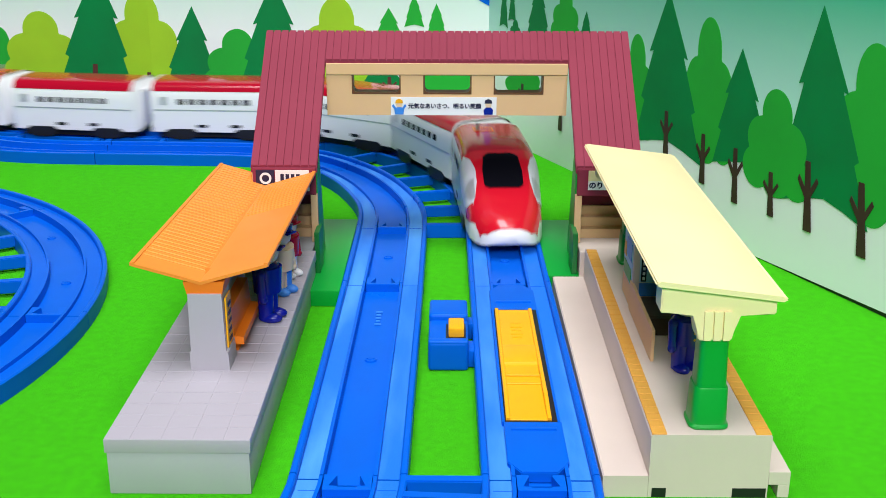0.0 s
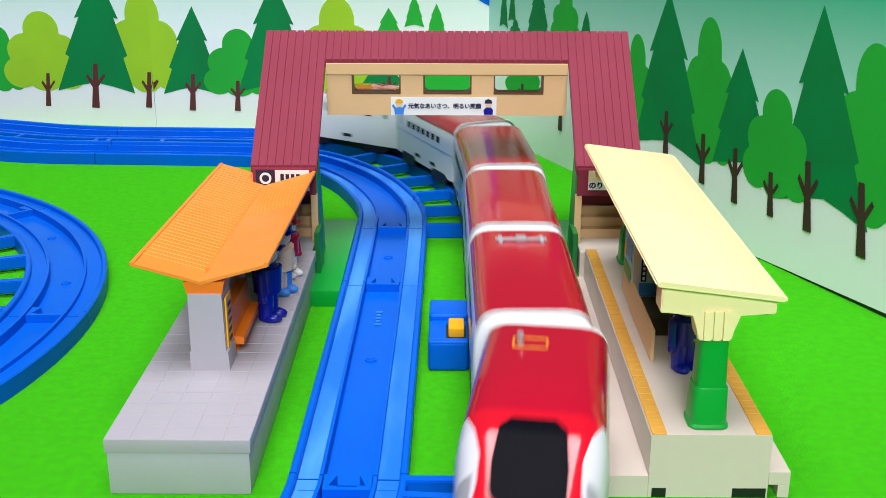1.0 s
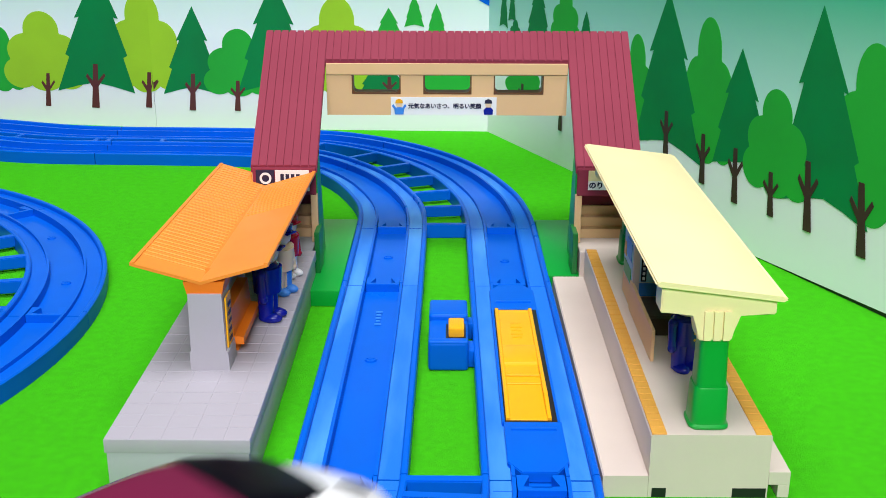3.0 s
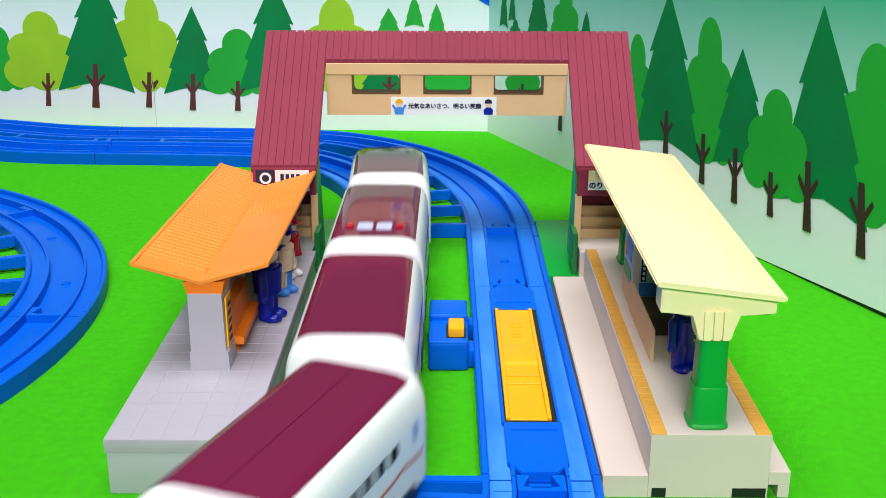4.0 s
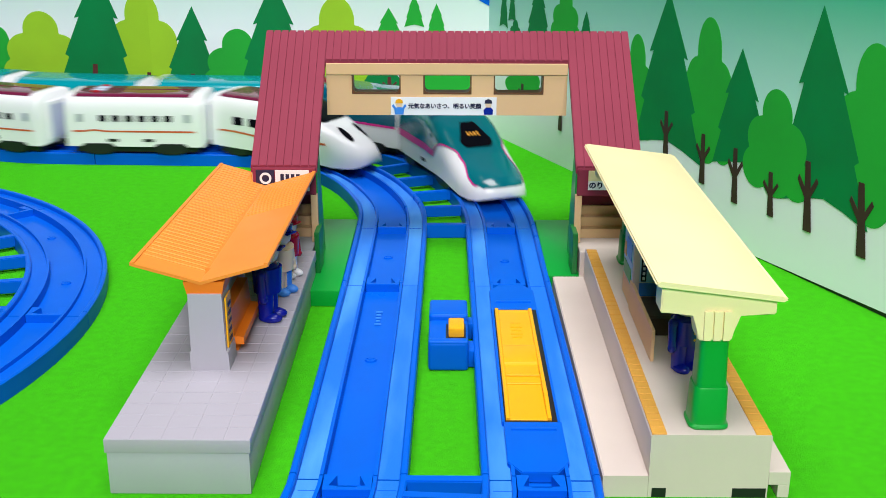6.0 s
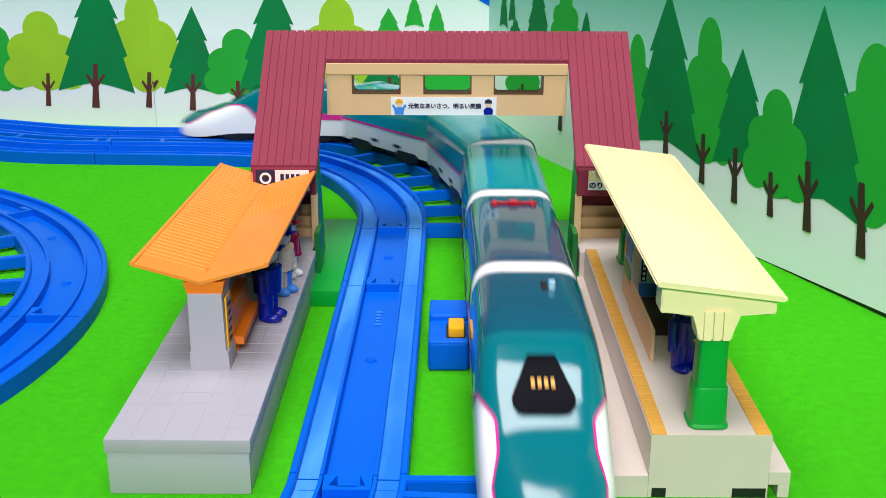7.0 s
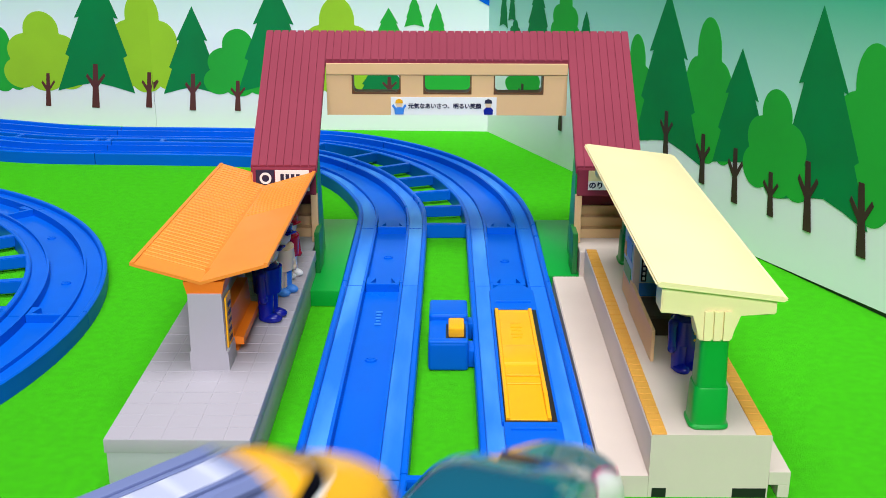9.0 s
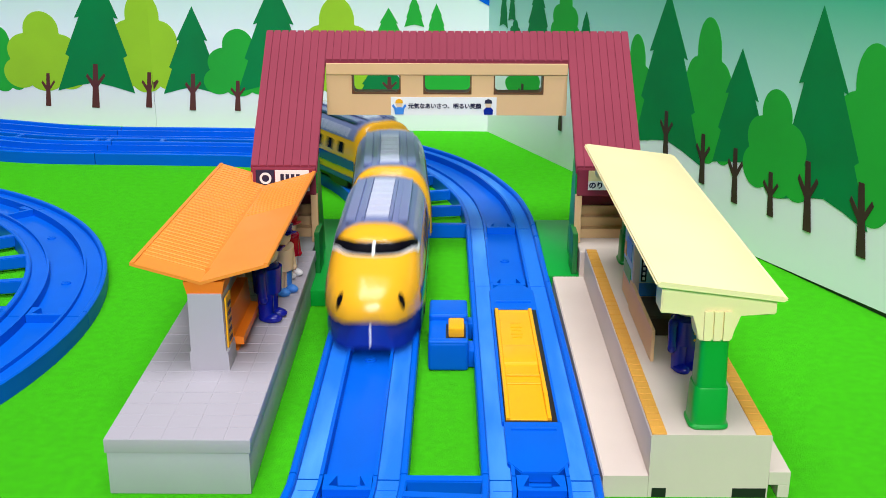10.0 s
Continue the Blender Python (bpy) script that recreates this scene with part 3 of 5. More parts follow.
shelter = root("platform_shelter", -10.35, 11, PT)
bm = bmesh.new()
prism(bm, [(-11.0, PT), (-9.3, PT), (-9.34, PT + 0.85), (-9.42, PT + 0.9), (-9.48, 5.9), (-10.92, 5.9), (-10.94, PT + 0.9), (-11.0, PT + 0.85)], 6.25, 7.9)
pillar = part("pillar", bm, GREY, shelter, "grey plastic pillar with a plinth", smooth=30)
bm = boxes((-9.44, -9.36, 6.6, 7.6, 3.3, 5.6), bevel=0.02)
part("timetable", bm, YELLOW, shelter, "yellow notice strip with dark bars")
bm = boxes(*[(-9.35, -9.33, 6.8, 7.4, 3.5 + k * 0.4, 3.68 + k * 0.4) for k in range(5)])
part("notice_bars", bm, INK, shelter)
bm = boxes((-11.0, -9.4, 18.6, 20.2, PT, 5.6), bevel=0.04)
part("pillar", bm, GREY, shelter, "grey plastic pillar")
bm = boxes((-10.9, -9.95, 10.2, 14.2, PT, 5.2), bevel=0.04)
part("windbreak", bm, GREY_SIDE, shelter, "grey plastic windbreak wall")
bm = bmesh.new()
prism(bm, [(-9.95, 2.9), (-8.95, 2.9), (-8.95, 3.25), (-9.35, 3.3), (-9.45, 4.5), (-9.95, 4.5)], 7.9, 12.2)
prism(bm, [(-9.9, PT), (-9.3, PT), (-9.3, 2.95), (-9.9, 2.95)], 8.4, 11.8)
part("bench", bm, ORANGE_DEEP, shelter, "orange plastic bench")
bm = bmesh.new()
XL, XV, XR = -13.27, -10.35, -7.43
prism(bm, [(XL, 7.15), (XL, 7.29), (XV, 6.45), (XR, 7.27), (XR, 7.13), (XV, 6.3)], 6.3, 25.9)
for v in bm.verts:
    v.co.z -= (v.co.y - 6.4) * 0.035
part("roof", bm, ORANGE, shelter, "orange plastic butterfly roof with fine ribs")
bm = bmesh.new()
prism(bm, [(-11.1, 6.42), (-9.35, 6.42), (-9.48, 5.8), (-10.95, 5.8)], 6.35, 8.1)
part("roof_bracket", bm, ORANGE_DEEP, shelter)


def roof_rib(parent, y, x0, x1, z0, z1):
    bm = bmesh.new()
    a, b = Vector((x0, y, z0)), Vector((x1, y, z1))
    prism(bm, [(y - 0.12, 0), (y + 0.12, 0), (y + 0.09, 0.038), (y - 0.09, 0.038)], 0, 1, "x")
    for v in bm.verts:
        f = v.co.x
        v.co = Vector((x0 + f * (x1 - x0), v.co.y, v.co.z + z0 + f * (z1 - z0)))
    return part("roof_rib", bm, ORANGE, parent)


for k in range(2, 40):
    y = 6.95 + k * 0.475
    dz = -(y - 6.4) * 0.035
    roof_rib(shelter, y, XL + 0.1, XV - 0.1, 7.26 + dz, 6.47 + dz)
    if k > 20:
        roof_rib(shelter, y, XV + 0.1, XR - 0.1, 6.47 + dz, 7.25 + dz)
bm = bmesh.new()
for x, z in ((XL + 0.11, 7.27), (XR - 0.11, 7.26)):
    prism(bm, [(x - 0.08, z - 0.1), (x + 0.08, z - 0.1), (x + 0.08, z + 0.03), (x - 0.08, z + 0.03)], 6.31, 25.88)
for v in bm.verts:
    v.co.z -= (v.co.y - 6.4) * 0.035
part("roof_edge", bm, ORANGE, shelter)
for c in shelter.children:
    c.matrix_parent_inverse = Matrix.Translation(-shelter.location)
tagged(shelter, "shelter with an orange butterfly roof on grey pillars", "station shelter")

doll("station_doll", -8.52, 12.2, PT, 78, NAVY, NAVY, SKIN, NAVY, "doll in a navy uniform and cap beside the bench", 1.32, False)
doll("passenger_doll", -8.36, 15.7, PT, 60, SKYBLUE, SKIN, SKIN, NAVY, "doll with a cream top and sky blue trousers", 1.2, False)
doll("passenger_doll", -8.36, 18.2, PT, 60, PAPER, RED, SKIN, RED, "doll with a red top and white trousers", 1.1, False)

# ---- station: beige platform with the cream roof ----
QX0, QX1, QT = 7.86, 12.46, 2.68
beige_platform = root("beige_platform", 10.1, 11)
bm = bmesh.new()
prism(bm, [(QX0, 0), (QX0 - 0.0, QT - 0.06), (QX0 + 0.06, QT), (QX1 - 0.06, QT), (QX1, QT - 0.06), (QX1, 0)], 0.0, 22.2)
part("platform_body", bm, BEIGE, beige_platform, "warm white plastic platform body")
bm = bmesh.new()
prism(bm, [(6.1, 0.0), (6.1, 0.86), (6.16, 0.92), (QX0 - 0.01, 0.92), (QX0 - 0.01, 0.0)], 0.0, 22.3)
part("track_ledge", bm, BEIGE, beige_platform, "low ledge along the track")
bm = boxes((QX1 + 0.01, 13.3, 0.0, 22.3, 0.55, 1.12), (12.85, 13.3, 0.0, 1.0, 0, 0.56), bevel=0.03)
part("outer_ledge", bm, BEIGE, beige_platform)
# notches are not cut: black blocks on the front give their shade
for x0, x1 in ((8.0, 8.55), (11.1, 12.4)):
    part("foot_notch", boxes((x0, x1, -0.012, 0.3, 0, 0.4)), DARK, beige_platform, "black block for the shade of a notch under the platform")
for x0, x1 in ((QX0 + 0.03, QX0 + 0.60), (QX1 - 0.62, QX1 - 0.03)):
    first = None
    for k in range(38):
        if first is None:
            first = part("edge_tile", boxes((x0, x1, 0.02, 0.55, QT - 0.01, QT + 0.05), bevel=0.02), TACTILE, beige_platform, "ochre painted edge tile")
        else:
            c = new("edge_tile", first.data)
            c.parent = beige_platform
            c.location = (0, k * 0.575 * U, 0)
for c in beige_platform.children:
    c.matrix_parent_inverse = Matrix.Translation(-beige_platform.location)
tagged(beige_platform, "warm white plastic platform with ochre edge tiles", "toy platform")

cream = root("platform_canopy", 10.3, 1.3, QT)


def cream_post(y):
    bm = bmesh.new()
    ring = []
    for k in range(32):
        t = 2 * math.pi * k / 32
        ring.append((math.copysign(abs(math.cos(t)) ** 0.45, math.cos(t)), math.copysign(abs(math.sin(t)) ** 0.45, math.sin(t))))
    for rows in (((QT, 0.74), (QT + 0.05, 0.78), (QT + 0.12, 0.78), (QT + 0.2, 0.71), (QT + 1.62, 0.665), (QT + 1.7, 0.63)), ((QT + 1.62, 0.60), (QT + 1.75, 0.595), (6.35, 0.55))):
        rings = [[bm.verts.new((10.14 + px * r, y + py * r, z)) for px, py in ring] for z, r in rows]
        bm.faces.new(rings[0][::-1])
        bm.faces.new(rings[-1])
        for a, b in zip(rings, rings[1:]):
            for i in range(32):
                bm.faces.new((a[i], a[(i + 1) % 32], b[(i + 1) % 32], b[i]))
    return part("post", bm, GREEN, cream, "green plastic post with a stepped foot", smooth=35)


cream_post(1.15)
cream_post(20.0)
# flared head of each post and the beam under the roof
for y in (1.15, 20.0):
    bm = bmesh.new()
    prism(bm, [(9.48, 6.3), (10.72, 6.3), (10.82, 6.8), (10.95, 7.36), (12.3, 7.36), (12.3, 8.02), (8.0, 8.52), (8.0, 7.4), (9.25, 7.36), (9.38, 6.8)], y - 0.55, y + 0.55)
    bmesh.ops.bevel(bm, geom=bm.edges[:], offset=0.05, segments=2, affect="EDGES")
    head = part("post_head", bm, CREAM, cream, "cream plastic bracket under the roof", smooth=30)
    for k in (9.78, 10.14, 10.5):
        bm = bmesh.new()
        prism(bm, [(k - 0.13, 6.35), (k + 0.13, 6.35), (k + 0.15, 7.5), (k - 0.15, 7.5)], y - 0.68, y - 0.5)
        part("head_rib", bm, CREAM, head)
bm = bmesh.new()
prism(bm, [(7.75, 8.52), (7.72, 8.66), (7.85, 8.74), (12.5, 8.16), (12.68, 8.02), (12.55, 7.92)], 0.4, 20.7)
for v in bm.verts:
    v.co.z += (v.co.y - 0.5) * 0.017
    v.co.x -= (v.co.y - 0.5) * 0.018
bmesh.ops.bevel(bm, geom=[e for e in bm.edges if abs(e.verts[0].co.z - e.verts[1].co.z) < 0.5], offset=0.06, segments=2, affect="EDGES")
part("roof", bm, CREAM, cream, "cream plastic slab roof with rounded edges", smooth=40)
for c in cream.children:
    c.matrix_parent_inverse = Matrix.Translation(-cream.location)
tagged(cream, "cream plastic platform canopy on green posts", "station canopy")

kiosk = root("kiosk", 10.4, 12, QT)
part("counter", boxes((8.92, 9.08, 6.7, 13.0, QT, 4.15), bevel=0.04), TAN, kiosk, "tan plastic counter wall")
# the canopy's shade is put into this counter's dark colour
part("interior", boxes((9.2, 11.3, 9.6, 9.9, QT, 3.5), (9.2, 11.3, 9.9, 12.4, 3.3, 3.5), bevel=0.03), KIOSK_SHADE, kiosk, "counter inside, dark brown for the shade under the roof")
part("back_wall", boxes((11.3, 11.6, 7.25, 18, QT, 7.4), bevel=0.03), BEIGE, kiosk)
part("partition", boxes((9.0, 11.3, 12.6, 12.9, QT, 7.2), bevel=0.03), BEIGE, kiosk)
part("poster", boxes((9.3, 11.0, 12.53, 12.59, 4.2, 6.4)), PALE_BLUE, kiosk, "pale blue poster with a dark column of bars")
part("poster_band", boxes((9.3, 11.0, 12.53, 12.59, 3.5, 4.15)), SKYBLUE, kiosk)
part("poster_bars", boxes((9.36, 9.62, 12.5, 12.53, 4.25, 5.6)), INK, kiosk)
part("poster_bars", boxes(*[(9.43, 9.55, 12.47, 12.5, 4.34 + 0.25 * k, 4.48 + 0.25 * k) for k in range(5)]), PAPER, kiosk)
stand = part("sign_panel", boxes((8.98, 9.1, 13.0, 15.4, QT, 6.7), bevel=0.03), PALE_BLUE, kiosk, "printed panel in blue, green and yellow")
part("sign_print", boxes((8.955, 8.98, 13.1, 14.6, 5.0, 5.9), bevel=0.0), SKYBLUE, stand)
part("sign_print", boxes((8.955, 8.98, 13.1, 15.2, 3.9, 4.6)), GREEN, stand)
part("sign_print", boxes((8.955, 8.98, 14.7, 15.3, 4.8, 5.5)), YELLOW, stand)
part("sign_print", boxes((8.955, 8.98, 13.1, 15.3, QT + 0.1, 3.8)), TAN, stand)
for c in kiosk.children:
    c.matrix_parent_inverse = Matrix.Translation(-kiosk.location)
tagged(kiosk, "small tan platform kiosk with posters under the roof", "kiosk")
doll("station_doll", 10.2, 6.0, QT, 30, NAVY, NAVY, SKIN, NAVY, "doll in a navy uniform beside the green post", 1.15)

# ---- the footbridge ----
letters = []
bridge = root("footbridge", 0, 30)
LX0, LX1 = -11.15, -7.37
Y0, ZL0, Y1, ZL1, YR, ZR = 24.0, 6.9, 30.1, 11.95, 31.87, 13.42


def slab(bm, x0, x1, y0, z0, y1, z1, thick):
    prism(bm, [(y0, z0), (y1, z1), (y1, z1 - thick), (y0, z0 - thick)], x0, x1, "x")


for s in (-1, 1):
    a, b = (LX0, LX1) if s < 0 else (-LX1, -LX0)
    bm = bmesh.new()
    prism(bm, [(Y0, ZL0), (Y1, ZL1), (YR, ZR), (34.6, ZR - 0.7), (34.6, ZR - 1.0), (YR, ZR - 0.35), (Y1, ZL1 - 0.4), (Y0, ZL0 - 0.35)], a, b, "x")
    part("stair_roof", bm, MAROON, bridge, "maroon ribbed roof over the stairs")
    n = 8
    step = (b - a) / n
    for k in range(n):
        x = a + step * (k + 0.5)
        bm = bmesh.new()
        prism(bm, [(Y0 - 0.02, ZL0), (Y1, ZL1), (YR, ZR), (YR, ZR + 0.1), (Y1 - 0.02, ZL1 + 0.1), (Y0 - 0.02, ZL0 + 0.1)], x - step / 2 + 0.035, x + step / 2 - 0.035, "x")
        part("roof_board", bm, MAROON, bridge)
    # name board over the stair mouth
    sign = part("name_board", boxes((a + 0.1, b - 0.08, Y0 - 0.12, Y0 + 0.2, 5.25, 6.85), bevel=0.06), MAROON, bridge, "maroon board over the stair mouth")
    if s < 0:
        part("sign_plate", boxes((a + 0.3, a + 1.35, Y0 - 0.18, Y0 - 0.12, 5.5, 6.72)), INK, sign, "dark sign plate with a white ring")
        part("sign_plate", boxes((a + 1.4, b - 0.45, Y0 - 0.18, Y0 - 0.12, 5.5, 6.72)), PAPER, sign, "white sign plate with dark bars")
        bm = bmesh.new()
        bmesh.ops.create_cone(bm, cap_ends=False, segments=24, radius1=0.34, radius2=0.34, depth=0.04)
        bmesh.ops.solidify(bm, geom=bm.faces[:], thickness=0.13)
        bmesh.ops.transform(bm, matrix=Matrix.Translation((a + 0.85, Y0 - 0.2, 6.25)) @ Matrix.Rotation(radians(90), 4, "X"), verts=bm.verts)
        part("sign_ring", bm, PAPER, sign)
        part("sign_bars", boxes(*[(a + 1.7 + 0.3 * k, a + 1.9 + 0.3 * k, Y0 - 0.21, Y0 - 0.18, 5.9, 6.5) for k in range(4)]), INK, sign)
    else:
        part("sign_plate", boxes((a + 0.72, b - 0.5, Y0 - 0.18, Y0 - 0.12, 5.62, 6.15)), PAPER, sign, "white sign plate with dark letters")
        part("sign_plate", boxes((a + 0.72, b - 0.5, Y0 - 0.18, Y0 - 0.12, 6.15, 6.75)), CREAM, sign, "pale yellow sign plate")
        letters.append((a + 1.17, Y0 - 0.2, 5.88, sign))
    # stair flank walls, steps, and an added back panel that darkens the interior
    for x in (a + 0.02, b - 0.32):
        bm = bmesh.new()
        prism(bm, [(Y0 + 0.1, 0.9), (27.2, 0.9), (25.4, 7.5), (Y0 + 0.1, 6.6)], x, x + 0.3, "x")
        inner = (x > a + 1) == (s < 0)
        part("stair_wall", bm, GREEN if inner else TAN, bridge, "green plastic flank wall" if inner else "")
    for k in range(4):
        part("step", boxes((a + 0.32, b - 0.32, Y0 + 0.9 + k * 0.55, 27.0, 2.4 + k * 0.55, 2.95 + k * 0.55), bevel=0.03), TAN, bridge)
    # maroon panel stands for the shade inside the stairs
    part("stair_back", boxes((a + 0.32, b - 0.32, 26.2, 26.5, 3.9, 7.2)), MAROON, bridge)
    for x in (a + 0.02, b - 0.42):
        part("portal_post", boxes((x, x + 0.4, Y0 - 0.05, Y0 + 0.25, 2.4, 5.3), bevel=0.03), TAN, bridge)
    # green foot beside the track
    fa, fb = (-8.3, -5.85) if s < 0 else (5.85, 8.3)
    ya = 19.8 if s < 0 else 22.35
    part("bridge_foot", boxes((fa, fb, ya, 33.2, 0, 0.95), bevel=0.08), GREEN, bridge, "green plastic foot plate", smooth=30)
    part("foot_web", boxes((s * 7.35 - 0.15, s * 7.35 + 0.15, 22.6, 24.4, 0.9, 3.4), bevel=0.05), GREEN_DARK, bridge)
part("ground_block", boxes((-12, -7.6, 22.5, 26.6, 0, 2.4), bevel=0.05), GREY_SIDE, bridge)
part("ground_block", boxes((7.6, 12, 22.3, 26.6, 0, 2.4), bevel=0.05), BEIGE, bridge)

bm = bmesh.new()
prism(bm, [(Y1, ZL1), (YR, ZR), (34.6, ZR - 0.7), (34.6, ZR - 1.0), (YR, ZR - 0.3), (Y1, ZL1 - 0.4)], LX1 + 0.01, -LX1 - 0.01, "x")
part("bridge_roof", bm, MAROON, bridge, "maroon ribbed roof over the span")
n = 32
for k in range(n):
    x = LX1 - 2 * LX1 * (k + 0.5) / n
    bm = bmesh.new()
    prism(bm, [(Y1 - 0.02, ZL1), (YR, ZR), (YR, ZR + 0.1), (Y1 - 0.02, ZL1 + 0.1)], x + LX1 / n + 0.035, x - LX1 / n - 0.035, "x")
    part("roof_board", bm, MAROON, bridge)
for y0, y1 in ((30.15, 31.15),):
    bm = bmesh.new()
    z0, z1 = 8.6, 11.75
    wins = [(-5.75, -2.88), (-1.38, 1.45), (2.92, 5.85)]
    wz0, wz1 = 9.98, 11.05
    xs = [LX1 + 0.02] + [v for w in wins for v in w] + [-LX1 - 0.02]
    box(bm, xs[0], xs[-1], y0, y1, z0, wz0)
    box(bm, xs[0], xs[-1], y0, y1, wz1, z1)
    for i in range(0, len(xs), 2):
        box(bm, xs[i], xs[i + 1], y0, y1, wz0, wz1)
    bmesh.ops.remove_doubles(bm, verts=bm.verts, dist=0.001)
    girder = part("girder", bm, TAN, bridge, "tan plastic girder with three window openings")
    part("eave_band", boxes((xs[0], xs[-1], y0 - 0.12, y0, 11.1, 11.8), bevel=0.04), TAN, bridge)
    # surrounds line each opening; their dark brown includes its depth shadow
    for w in wins:
        bm = boxes((w[0], w[1], y0 - 0.02, y1, wz0 - 0.08, wz0 + 0.02), (w[0] - 0.06, w[0] + 0.02, y0 - 0.02, y1, wz0 - 0.08, wz1), (w[1] - 0.02, w[1] + 0.06, y0 - 0.02, y1, wz0 - 0.08, wz1))
        for s, x in ((1, w[0] + 0.02), (-1, w[1] - 0.02)):
            prism(bm, [(x, wz0 + 0.02), (x + s * 0.24, wz0 + 0.02), (x + s * 0.1, wz0 + 0.08), (x, wz0 + 0.24)], y0 - 0.015, y1)
        part("window_frame", bm, UMBER, girder, "rounded window surround, dark brown for the shaded depth of the opening")
banner = part("banner", boxes((-3.43, 3.05, 30.05, 30.12, 8.62, 9.73)), PAPER, bridge, "white banner with navy lettering")


def lettering(name, text, x, y, z, size, mat, parent):
    cu = bpy.data.curves.new(name, "FONT")
    cu.body, cu.size, cu.extrude, cu.align_x, cu.align_y = text, size * U, 0.01 * U, "CENTER", "CENTER"
    cu.offset = 0.0
    me_ob = new(name, cu)
    me_ob.matrix_world = pose(x * U, y * U, z * U, 90)
    bpy.context.view_layer.update()
    dg = bpy.context.evaluated_depsgraph_get()
    me = bpy.data.meshes.new_from_object(me_ob.evaluated_get(dg))
    bpy.data.objects.remove(me_ob)
    bm = bmesh.new()
    for k, (dx, dz) in enumerate(((0.0, 0.0), (0.016, 0.0), (-0.016, 0.004), (0.004, 0.013), (-0.004, -0.013))):
        n0 = len(bm.verts)
        bm.from_mesh(me)
        bm.verts.ensure_lookup_table()
        for v in bm.verts[n0:]:
            v.co += Vector((dx, dz, 0.0012 * k)) * (U * size / 0.345)
    bm.to_mesh(me)
    bm.free()
    me.materials.clear()
    me.materials.append(mat)
    ob = new(name, me)
    ob.matrix_basis = pose(x * U, y * U, z * U, 90)
    ob.parent = parent
    return ob


for x, y, z, sign in letters:
    lettering("sign_lettering", "のり", x, y, z, 0.42, INK, sign)
lettering("banner_lettering", "元気なあいさつ、明るい笑顔", -0.13, 30.03, 9.17, 0.345, INK, banner)
for x, top, low in ((-2.92, YELLOW, SKYBLUE), (2.55, INK, NAVY)):
    bm = bmesh.new()
    tube(bm, (x, 30.05, 9.28), (x, 30.01, 9.28), 0.19, seg=20)
    part("printed_emblem", bm, SKIN, banner)
    bm = bmesh.new()
    prism(bm, [(x - 0.24, 9.36), (x - 0.2, 9.55), (x, 9.64), (x + 0.2, 9.55), (x + 0.24, 9.36)], 30.0, 30.04)
    part("printed_emblem", bm, top, banner)
    bm = bmesh.new()
    prism(bm, [(x - 0.26, 8.67), (x - 0.3, 8.95), (x - 0.14, 9.12), (x + 0.14, 9.12), (x + 0.3, 8.95), (x + 0.26, 8.67)], 30.0, 30.04)
    if top is YELLOW:
        for s in (-1, 1):
            prism(bm, [(x + s * 0.24, 8.9), (x + s * 0.44, 9.2), (x + s * 0.36, 9.32), (x + s * 0.2, 9.1)], 30.0, 30.04)
    part("printed_emblem", bm, low, banner)
for c in bridge.children:
    c.matrix_parent_inverse = Matrix.Translation(-bridge.location)
tagged(bridge, "toy footbridge with maroon ribbed roof and tan girders", "footbridge")
